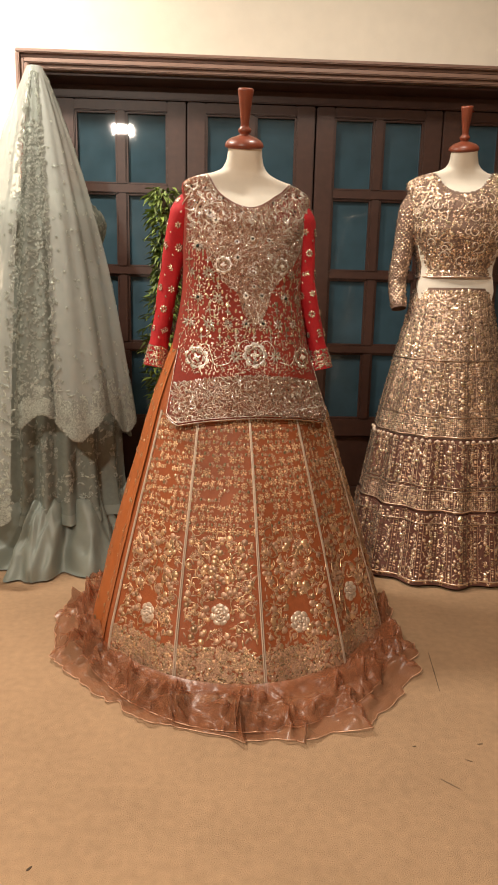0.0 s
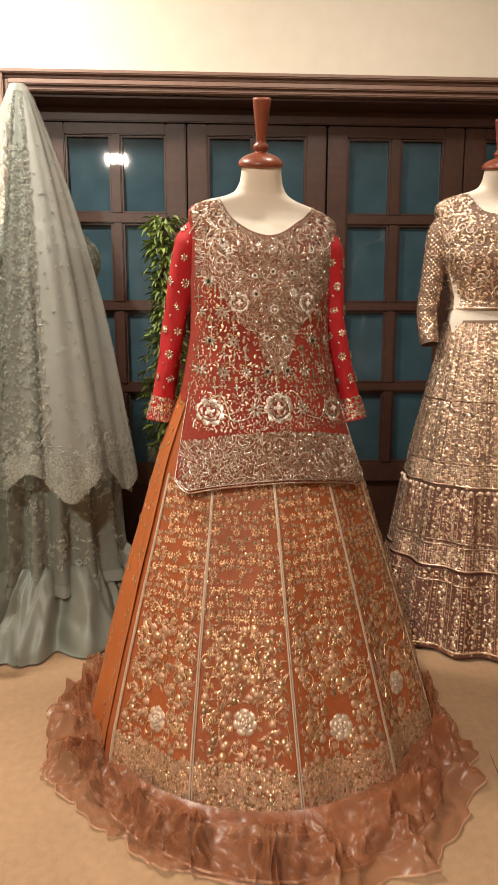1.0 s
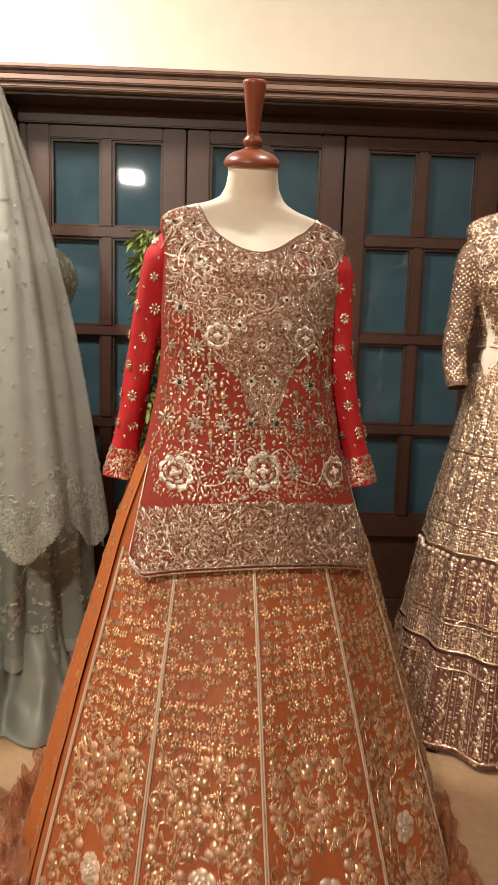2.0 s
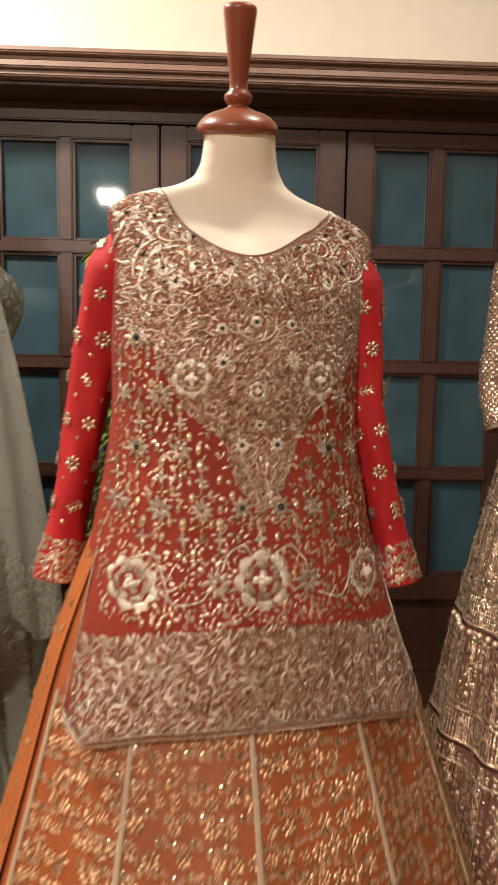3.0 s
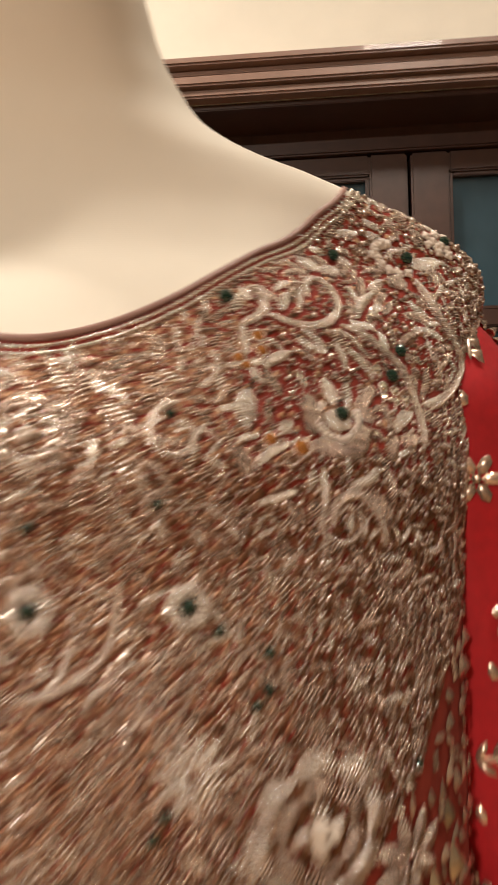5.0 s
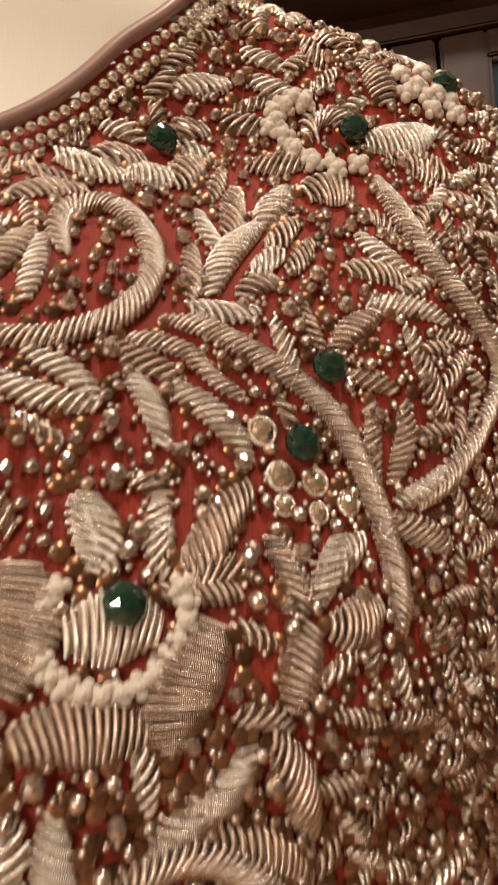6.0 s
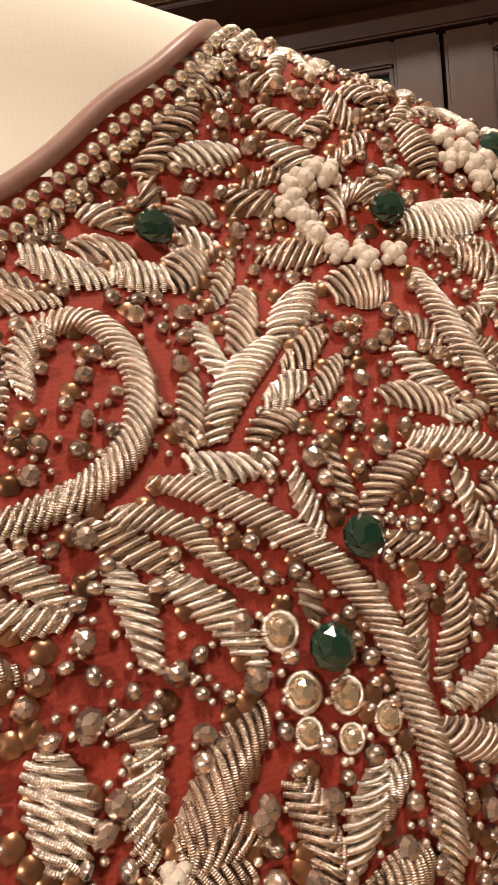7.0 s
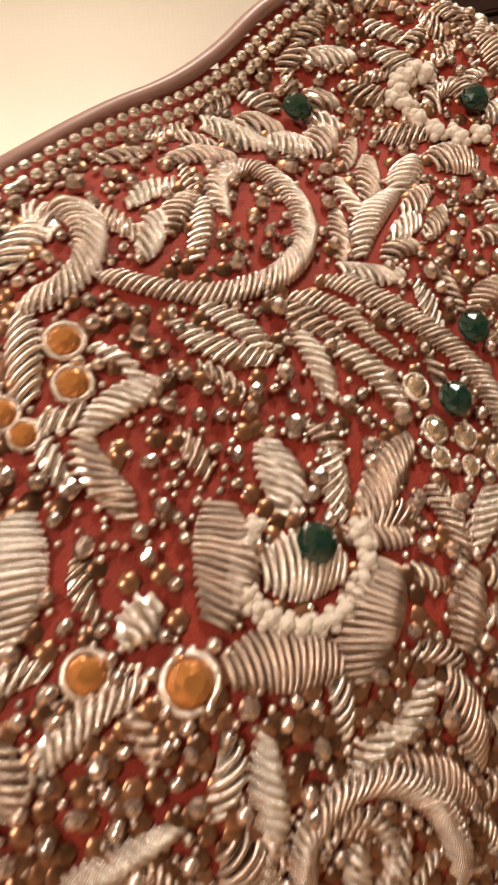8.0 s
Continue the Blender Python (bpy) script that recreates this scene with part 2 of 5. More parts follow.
def hermite(zs, vs, z):
    """A smooth curve through the heights zs and their values vs, read at z."""
    key = (tuple(zs), tuple(vs)) if not isinstance(zs, tuple) or not isinstance(vs, tuple) else (zs, vs)
    if key not in CURVES:
        x, y = np.asarray(zs), np.asarray(vs)
        m, q = np.gradient(y, x), np.linspace(x[0], x[-1], 3000)
        i = np.clip(np.searchsorted(x, q) - 1, 0, len(x) - 2)
        h = x[i + 1] - x[i]
        t = np.clip((q - x[i]) / h, 0, 1)
        CURVES[key] = q, (2 * t ** 3 - 3 * t ** 2 + 1) * y[i] + (t ** 3 - 2 * t * t + t) * h * m[i] + (3 * t * t - 2 * t ** 3) * y[i + 1] + (t ** 3 - t * t) * h * m[i + 1]
    return np.interp(z, *CURVES[key])


CURVES = {}


def grid_faces(rows, cols, wrap=False):
    f = []
    for i in range(rows - 1):
        for j in range(cols if wrap else cols - 1):
            a, b = i * cols + j, i * cols + (j + 1) % cols
            f.append((a, b, b + cols, a + cols))
    return f


# low domed pieces of embroidery: vertices and faces of a flower, a leaf, a drop and so on, one unit across
def dome(cx, cy, rx, ry, rot, h, n=6):
    a = np.linspace(0, 2 * math.pi, n, endpoint=False)
    x, y = rx * np.cos(a), ry * np.sin(a)
    c, s = math.cos(rot), math.sin(rot)
    v = np.stack([cx + c * x - s * y, cy + s * x + c * y, 0 * x], 1)
    return np.vstack([v, [[cx, cy, h * 1.25]]]), [(i, (i + 1) % n, n) for i in range(n)]


def gather(*pieces):
    v, f, n = [], [], 0
    for pv, pf in pieces:
        v.append(pv)
        f += [tuple(i + n for i in q) for q in pf]
        n += len(pv)
    return np.vstack(v), f


def ring_flower(k, inner=0.28, size=0.2, h=0.14):
    return gather(*[dome(inner * math.cos(a), inner * math.sin(a), size, size * 0.62, a, h) for a in np.arange(k) * 2 * math.pi / k], dome(0, 0, 0.1, 0.1, 0, h * 1.3))


FLOWER6, FLOWER8 = ring_flower(6), ring_flower(8, 0.31, 0.18)
LEAFLET = dome(0, 0, 0.5, 0.17, 0, 0.12)
DROP = dome(0, 0, 0.30, 0.5, 0, 0.2, 6)
DOT = dome(0, 0, 0.5, 0.5, 0, 0.35, 6)
CROSS = gather(*[dome(0.28 * math.cos(a), 0.28 * math.sin(a), 0.22, 0.1, a, 0.12) for a in np.arange(4) * math.pi / 2])
SPRIG = gather(dome(0, 0, 0.5, 0.06, 0, 0.1), *[dome(x, s * 0.15, 0.2, 0.08, s * 0.8, 0.12) for x in (-0.3, 0.0, 0.3) for s in (-1, 1)])
ROSE = gather(*[dome(0.38 * math.cos(a), 0.38 * math.sin(a), 0.13, 0.20, a, 0.09) for a in np.arange(7) * math.pi / 3.5],
              *[dome(0.24 * math.cos(a), 0.24 * math.sin(a), 0.10, 0.17, a, 0.14) for a in np.arange(6) * math.pi / 3 + 0.4],
              *[dome(0.11 * math.cos(a), 0.11 * math.sin(a), 0.07, 0.11, a, 0.18) for a in np.arange(4) * math.pi / 2], dome(0, 0, 0.07, 0.07, 0, 0.2))


def faces_mixed(bag, v, f):
    bag.v.append(v)
    bag.f.append(MixedFaces(f, bag.n))
    bag.uv.append(np.zeros((len(v), 2)))
    bag.n += len(v)


class MixedFaces:
    def __init__(self, f, n):
        self.f, self.n = f, n

    def tolist(self):
        return [tuple(i + self.n for i in q) for q in self.f]


def stamp(bag, chart, u, v, shape, size, rot=0.0, lift=0.0006):
    """Lay one low piece on a surface, at the chart's (u, v)."""
    p, tx, ty, n = chart(u, v)
    c, s = math.cos(rot), math.sin(rot)
    q = shape[0] * size
    ax, ay = c * tx + s * ty, c * ty - s * tx
    faces_mixed(bag, p + n * lift + q[:, :1] * ax + q[:, 1:2] * ay + q[:, 2:3] * n, shape[1])


def frame_of(f):
    """A chart from f(u, v): the point with its two unit tangents and the outward normal."""
    def chart(u, v, e=0.002):
        p = np.asarray(f(u, v), float)
        tx = unit(np.asarray(f(u + e, v)) - np.asarray(f(u - e, v)))
        ty = unit(np.asarray(f(u, v + e)) - np.asarray(f(u, v - e)))
        n = unit(np.cross(tx, ty))
        return p, tx, unit(np.cross(n, tx)), n
    return chart


def lathe(bm, prof, cx, cy, seg=32, sq=1.0, mat=0, cap=True):
    rings = [[bm.verts.new((cx + r * math.cos(a), cy + r * sq * math.sin(a), z)) for a in np.arange(seg) * 2 * math.pi / seg] for z, r in prof]
    for p, q in zip(rings, rings[1:]):
        for i in range(seg):
            f = bm.faces.new((p[i], p[(i + 1) % seg], q[(i + 1) % seg], q[i]))
            f.material_index, f.smooth = mat, True
    if cap:
        bm.faces.new(rings[-1]).material_index = mat
        bm.faces.new(rings[0][::-1]).material_index = mat
    return rings


# ---- the room ----
floor_bm = bmesh.new()
add_box(floor_bm, (-3.0, -2.6, -0.1), (3.2, 3.9, 0.0))
floor = tagged(part("floor", floor_bm, CARPET), "tan fitted carpet with faint dark scuffs", kind="structure")
for x, y, l, w, r in ((0.588, 1.79, 0.12, 0.0012, 84), (0.50, 1.302, 0.028, 0.0012, -42), (0.447, 1.435, 0.006, 0.0022, 20), (-0.386, 1.043, 0.007, 0.003, 60), (0.616, 1.45, 0.008, 0.002, 10), (0.567, 1.386, 0.010, 0.0016, -25)):
    bm = bmesh.new()
    lathe(bm, [(0.0004, 1.0), (0.0010, 0.6)], 0, 0, 12, w / l)
    bm.transform(pose(x, y, 0, 0, 0, r) @ Matrix.Diagonal((l, l, 1, 1)))
    tagged(part("carpet_mark", bm, STEMBROWN, None), "small dark thread lying on tan carpet", "thread", "loose threads on the carpet")

WALL = pose(0, 3.33, 0, 0, 0, 3.0)          # the door wall's plane: x along it, y into it
DOOR_TOP, FACE = 2.030, -0.14


def setting(name, a, b, mat, label, m=WALL, bevel=0.0):
    return tagged(block(name, a, b, mat, None, label, bevel, m), kind="structure")


setting("wall_north", (-3.1, FACE, 0), (-0.95, 0.25, 2.9), PLASTER, "cream painted plaster wall beside the doors")
setting("wall_north_above_doors", (-0.95, FACE, DOOR_TOP + 0.002), (3.2, 0.25, 2.9), PLASTER, "cream painted plaster wall above the doors")
# walls out of view close the room, darker than the cream one to curb bounce
setting("wall_west", (-3.1, -2.7, 0), (-3.0, 3.8, 2.9), UNSEENWALL, "unseen side wall, brown-beige to cut bounced light", Matrix())
setting("wall_east", (3.0, -2.7, 0), (3.1, 3.8, 2.9), UNSEENWALL, "unseen side wall, brown-beige to cut bounced light", Matrix())
setting("wall_south", (-3.1, -2.7, 0), (3.1, -2.6, 2.9), UNSEENWALL, "unseen back wall, brown-beige to cut bounced light", Matrix())
setting("ceiling", (-3.1, -2.7, 2.9), (3.2, 3.9, 3.0), CEILING, "white painted ceiling", Matrix())
# added backdrop: a dark sheet that keeps the space behind the doors dark
setting("backdrop_behind_doors", (-1.1, 0.30, 0), (3.2, 0.36, 2.4), DARKWOOD, "dark backdrop sheet added behind glazed doors")

# stepped timber casing round the opening
casing = tagged(new("trim"), "brown varnished stepped timber door casing", kind="structure")
for i, (z0, z1, d) in enumerate(((0.0, 0.018, 0.030), (0.018, 0.038, 0.046), (0.038, 0.054, 0.038), (0.054, 0.070, 0.060))):
    block("casing_head_moulding", (-0.95 - z1, FACE - d, DOOR_TOP + z0), (3.2, FACE + 0.004, DOOR_TOP + z1), TRIMWOOD, casing, "", 0.004, WALL)
    block("casing_side_moulding", (-0.95 - z1, FACE - d, 0), (-0.95 - z0, FACE + 0.004, DOOR_TOP + z0 + 0.002), TRIMWOOD, casing, "", 0.004, WALL)
block("casing_soffit", (-0.95, FACE + 0.004, DOOR_TOP - 0.012), (3.2, 0.10, DOOR_TOP), DARKWOOD, casing, "", 0.002, WALL)
block("casing_jamb", (-0.95, FACE + 0.004, 0), (-0.937, 0.10, DOOR_TOP - 0.012), DARKWOOD, casing, "", 0.002, WALL)
block("head_rail", (-0.937, -0.012, 1.964), (3.2, 0.06, DOOR_TOP - 0.012), DARKWOOD, casing, "", 0.004, WALL)

PANES = ((1.597, 1.915), (1.222, 1.557), (0.862, 1.184), (0.490, 0.824))


def glazed_door(number, x0):
    """One leaf 0.6 m wide: stiles, rails, glazing bars, a bead round every pane, and a panel below."""
    door = tagged(empty("door_%d" % number, WALL @ pose(x0, 0, 0), "dark stained timber door with blue glass panes", "door"), kind="structure")
    left, right, bar = 0.088, 0.512, 0.300
    block("stile", (0.002, 0, 0.01), (left, 0.045, 1.962), DARKWOOD, door, "", 0.005)
    block("stile", (right, 0, 0.01), (0.598, 0.045, 1.962), DARKWOOD, door, "", 0.005)
    for a, b in ((1.915, 1.962), (1.557, 1.597), (1.184, 1.222), (0.824, 0.862), (0.40, 0.49), (0.01, 0.13)):
        block("rail", (left, 0.002, a), (right, 0.043, b), DARKWOOD, door, "", 0.004)
    for a, b in PANES:
        block("glazing_bar", (bar - 0.021, 0.002, a), (bar + 0.021, 0.043, b), DARKWOOD, door, "", 0.004)
        for p, q in ((left, bar - 0.021), (bar + 0.021, right)):
            pane = block("pane", (p, 0.026, a), (q, 0.032, b), PANE, door, "", 0)
            bm = bmesh.new()
            for c, d in (((p, 0.010, a), (p + 0.009, 0.026, b)), ((q - 0.009, 0.010, a), (q, 0.026, b)), ((p + 0.009, 0.010, a), (q - 0.009, 0.026, a + 0.009)), ((p + 0.009, 0.010, b - 0.009), (q - 0.009, 0.026, b))):
                add_box(bm, c, d, 0.002)
            part("glazing_bead", bm, DARKWOOD, pane)
    block("bottom_panel", (left, 0.018, 0.13), (right, 0.034, 0.40), DARKWOOD, door, "", 0.004)
    return door


for i, x in enumerate((-0.905, -0.303, 0.301, 0.903, 1.505, 2.107)):
    glazed_door(i + 1, x)
block("door_post", (-0.937, 0.002, 0), (-0.905, 0.06, 1.962), DARKWOOD, casing, "", 0.004, WALL)
block("door_post", (2.71, 0.002, 0), (3.2, 0.06, 1.962), DARKWOOD, casing, "", 0.004, WALL)


def ceiling_or_fill_lamp(x, y, sx, sy):
    lamp = empty("ceiling_or_fill_lamp", pose(x, y, 2.9), "white ceiling panel lamp, one of them added as fill", "lamp", "lamps on the ceiling")
    bm = bmesh.new()
    for a, b in (((-sx, -sy, -0.05), (-sx + 0.02, sy, 0)), ((sx - 0.02, -sy, -0.05), (sx, sy, 0)), ((-sx + 0.02, -sy, -0.05), (sx - 0.02, -sy + 0.02, 0)), ((-sx + 0.02, sy - 0.02, -0.05), (sx - 0.02, sy, 0))):
        add_box(bm, a, b, 0.002)
    part("frame", bm, LAMPGLASS, lamp)
    block("diffuser", (-sx + 0.02, -sy + 0.02, -0.03), (sx - 0.02, sy - 0.02, -0.02), LAMPGLASS, lamp)


# the last housing belongs to the added fill lamp
for x, y, sx, sy in ((-0.95, -1.3, 0.13, 0.085), (-0.95, -1.12, 0.13, 0.085), (-1.25, 2.2, 0.19, 0.19), (0.55, 2.0, 0.19, 0.19)):
    ceiling_or_fill_lamp(x, y, sx, sy)

# ---- the bridal outfit in the middle ----
DRESS = pose(-0.017, 2.089, 0, 0, 0, 13.0)
HEIGHTS = (0.7, 0.85, 1.0, 1.1, 1.2, 1.26, 1.3, 1.33, 1.36, 1.385, 1.405, 1.418, 1.428, 1.436, 1.448, 1.466, 1.490, 1.52)
HALF = (0.2800, 0.2330, 0.1985, 0.1815, 0.1788, 0.1825, 0.1859, 0.1876, 0.1925, 0.1984, 0.1928, 0.1721, 0.142, 0.110, 0.080, 0.0625, 0.0545, 0.0525)
DEPTH = (0.2382, 0.2116, 0.1712, 0.1496, 0.1411, 0.1258, 0.1209, 0.1059, 0.0874, 0.0675, 0.0618, 0.0598, 0.0581, 0.057, 0.0545, 0.053, 0.053, 0.0525)
POWER = 2.3


def level(x, z):
    return z + 0.05 * x * np.clip((z - 1.15) / 0.2, 0, 1)      # one shoulder stands a little higher


def shoulders(h):
    """How far, at a height, the one shoulder is drawn in and the other let out."""
    return 1 + 0.085 * np.clip((h - 1.22) / 0.12, 0, 1), 1 - 0.22 * np.clip((h - 1.05) / 0.1, 0, 1) * np.clip((1.42 - h) / 0.03, 0, 1)


def to_plain(x, h):
    p, q = shoulders(h)
    return np.where(np.asarray(x) < 0, x * p, np.minimum(x, 0.15) + np.maximum(np.asarray(x) - 0.15, 0) * q)


def from_plain(x, h):
    p, q = shoulders(h)
    return np.where(np.asarray(x) < 0, x / p, np.minimum(x, 0.15) + np.maximum(np.asarray(x) - 0.15, 0) / q)


def side_edge(x, z):
    """Distance from the middle to the tunic's side there, in mm."""
    h = level(x / 1000, z / 1000)
    return abs(float(from_plain(math.copysign(float(hermite(HEIGHTS, HALF, h)), x), h))) * 1000


def front(x, z):
    """Depth of the torso's front, in the outfit's own axes."""
    h = level(x, z)
    wide, x = x, to_plain(x, h)
    a, b = hermite(HEIGHTS, HALF, h), hermite(HEIGHTS, DEPTH, h)
    y = -b * np.maximum(1 - (np.abs(x) / a) ** POWER, 0) ** (1 / POWER)
    x = wide
    u, v = (x - 0.13) / 0.03, (z - 1.355) / 0.03                # the padded shoulder
    w = np.exp(-((u * 0.6) ** 2 + (v * 0.6) ** 2) ** 2)
    y = y - 0.03 * np.clip((np.abs(x) - 0.12) / 0.1, 0, 1) ** 2 * np.clip((0.95 - z) / 0.2, 0, 1)
    return y + w * (0.0025 + 0.00031 * u + 0.00152 * v + -0.00444 * u * u + 0.00142 * u * v + 0.00145 * v * v)


def torso_ring(h, inset=0.0, seg=120, lean=0.0):
    """One level ring round the torso, its front matched to front()."""
    a, b = float(hermite(HEIGHTS, HALF, h)) - inset, float(hermite(HEIGHTS, DEPTH, h)) - inset
    t = np.arange(seg) * 2 * math.pi / seg
    c, s = np.cos(t), np.sin(t)
    x = a * np.sign(c) * np.abs(c) ** (2 / POWER)
    x = from_plain(x, h)
    z = h - 0.05 * x * np.clip((h - 1.15) / 0.2, 0, 1)
    z = h - 0.05 * x * np.clip((z - 1.15) / 0.2, 0, 1)
    y = np.where(s < 0, 0, 0.88 * b * np.abs(s) ** (2 / POWER))
    f = front(x, z)
    y = np.where(s < 0, np.minimum(f + inset, 0), y) - lean * (lambda q: q * q * (3 - 2 * q))(min(max((h - 1.40) / 0.13, 0), 1))
    if lean:                                                    # the neck tips forward towards its cap
        q = min(max((h - 1.43) / 0.08, 0), 1)
        z, x = z + 0.24 * q * (y + lean * q), x - 0.008 * q
    return np.stack([x, y, z], 1)


NECK_X = (-0.115, -0.105, -0.0945, -0.0812, -0.0620, -0.0432, -0.020, 0.0041, 0.028, 0.0492, 0.0725, 0.0881, 0.1005, 0.1085, 0.1163, 0.1252, 0.132, 0.138)
NECK_Z = (1.442, 1.4195, 1.3985, 1.3790, 1.3620, 1.3500, 1.3418, 1.3390, 1.3440, 1.3540, 1.3690, 1.3795, 1.3865, 1.3930, 1.4010, 1.4080, 1.4160, 1.4270)


def neckline(x):
    return hermite(NECK_X, NECK_Z, x)


def mannequin(m, label, slim=0.02):
    """A dress form: linen body, flared wooden cap with a turned handle, pole and round foot, as one shape."""
    bm = bmesh.new()
    hs = list(np.linspace(0.90, 1.30, 14)) + list(np.linspace(1.31, 1.516, 54))
    rings = [[bm.verts.new(p) for p in torso_ring(h, 0.0035 + slim * min(1, max(0, (1.22 - h) / 0.15)) + 0.35 * max(0, 1.0 - h), 120, 0.052)] for h in hs]
    for p, q in zip(rings, rings[1:]):
        for i in range(120):
            f = bm.faces.new((p[i], p[(i + 1) % 120], q[(i + 1) % 120], q[i]))
            f.smooth = True
    bm.faces.new(rings[0][::-1])
    bm.faces.new(rings[-1])
    cap = lathe(bm, [(-0.006, 0.048), (-0.003, 0.0545), (0.001, 0.0565), (0.006, 0.0555), (0.012, 0.0515), (0.018, 0.045), (0.023, 0.035), (0.027, 0.022), (0.030, 0.0145), (0.033, 0.0135), (0.036, 0.017), (0.041, 0.0195), (0.046, 0.018), (0.050, 0.0135), (0.054, 0.012), (0.062, 0.0120), (0.082, 0.0145), (0.108, 0.0178), (0.142, 0.0222), (0.147, 0.0222), (0.150, 0.018)], 0, 0, 36, 1.0, 1)
    tip = pose(-0.008, -0.052, 1.513, 14.5, -2.4)
    for v in (v for ring in cap for v in ring):
        v.co = tip @ v.co
    lathe(bm, [(0.03, 0.016), (0.92, 0.016)], 0, 0, 16, 1.0, 1)
    lathe(bm, [(0.0, 0.16), (0.012, 0.16), (0.03, 0.10), (0.035, 0.02)], 0, 0, 32, 1.0, 1)
    ob = part("mannequin", bm, [LINEN, REDWOOD])
    ob.matrix_world = m
    return tagged(ob, label, "mannequin", "dress forms")


mannequin(DRESS, "cream linen dress form with red wooden neck cap")
outfit = empty("bridal_outfit", DRESS, "rust and crimson embroidered bridal tunic and skirt", "dress")


# tunic shell: whole round above the side slits, a loose front panel below
def tunic_mesh():
    bag = Bag()
    hs = np.concatenate([np.linspace(0.93, 1.30, 60), np.arange(1.3025, 1.446, 0.0025)])
    seg = 240
    v = np.stack([torso_ring(h, 0.0, seg) for h in hs])
    top = neckline(v[..., 0])
    isfront = v[..., 1] < -0.004
    over = np.where(isfront, v[..., 2] - top, v[..., 2] - 1.437) * ((v[..., 0] > -0.118) & (v[..., 0] < 0.139))
    snap = (over > 0) & (over < 0.0030) & isfront
    v[..., 2] = np.where(snap, top, v[..., 2])
    v[..., 1] = np.where(snap, front(v[..., 0], v[..., 2]), v[..., 1])
    bad = (over >= 0.0030).ravel()
    faces = [q for q in grid_faces(len(hs), seg, True) if not any(bad[i] for i in q)]
    bag.add(v.reshape(-1, 3), faces)
    rows, cols = 50, 90
    s, r = np.meshgrid(np.linspace(-1, 1, cols), np.linspace(0, 1, rows))
    xm = 0.246 - 0.046 * r
    x = s * xm
    z = panel_hem(x) * (1 - r) + 0.945 * r
    y = front(x, z)
    bag.add(np.stack([x, y, z], -1).reshape(-1, 3), grid_faces(rows, cols))
    return bag.mesh("tunic")


def panel_hem(x):
    return 0.745 - 0.030 * (x / 0.246) ** 2 + 0.030 * (np.maximum(np.abs(x) - 0.215, 0) / 0.031) ** 2


tunic = link("tunic", tunic_mesh(), BODICE, outfit, "crimson net tunic covered in metal-thread embroidery")


def sew(x, z):
    """Points on the tunic, from millimetres across and up, in metres, with their normals."""
    x, z, e = np.asarray(x) / 1000, np.asarray(z) / 1000, 0.002
    dx = (front(x + e, z) - front(x - e, z)) / (2 * e)
    dz = (front(x, z + e) - front(x, z - e)) / (2 * e)
    return np.stack([x, front(x, z), z], -1), unit(np.stack([dx, -np.ones_like(dx), dz], -1))


def on_tunic(u, v):
    return np.array([u, front(u, v), v])


TUNIC = frame_of(on_tunic)
SIDE = {"x": 1, "near": True, "fine": False}                       # which shoulder is being worked, and whether piece by piece
WORK = {m.name: (Bag(), m) for m in (ZARI, ANTIQUE, ROPE, BEAD, GLASSBEAD, EMERALD, CRYSTAL, AMBER, KNOT)}


class Places:
    """Places already embroidered, by 10 mm squares: x, z, radius in mm."""

    def __init__(self):
        self.cells = {}

    def append(self, q):
        x, z, r = q
        e = r + 8
        for i in range(int((x - e) // 10), int((x + e) // 10) + 1):
            for j in range(int((z - e) // 10), int((z + e) // 10) + 1):
                self.cells.setdefault((i, j), []).append(q)

    def near(self, x, z):
        return self.cells.get((int(x // 10), int(z // 10)), ())


TAKEN = Places()


def inside_edge(x, z):
    return abs(x) < side_edge(x, z) - 3


def placed(x, z):
    if SIDE["x"] > 0:
        return x, z
    return -x, z + 0.1 * x * min(max((z - 1150) / 200, 0), 1)


def finish(name, bag, mat):
    """A piece of its own on the near shoulder; elsewhere gathered by material."""
    if SIDE["near"]:
        bag.make(name, mat, tunic)
    else:
        big = WORK[mat.name][0]
        for v, f, uv in zip(bag.v, bag.f, bag.uv):
            big.v.append(v)
            big.f.append(MixedFaces(f.tolist(), big.n))
            big.uv.append(uv)
        big.n += bag.n


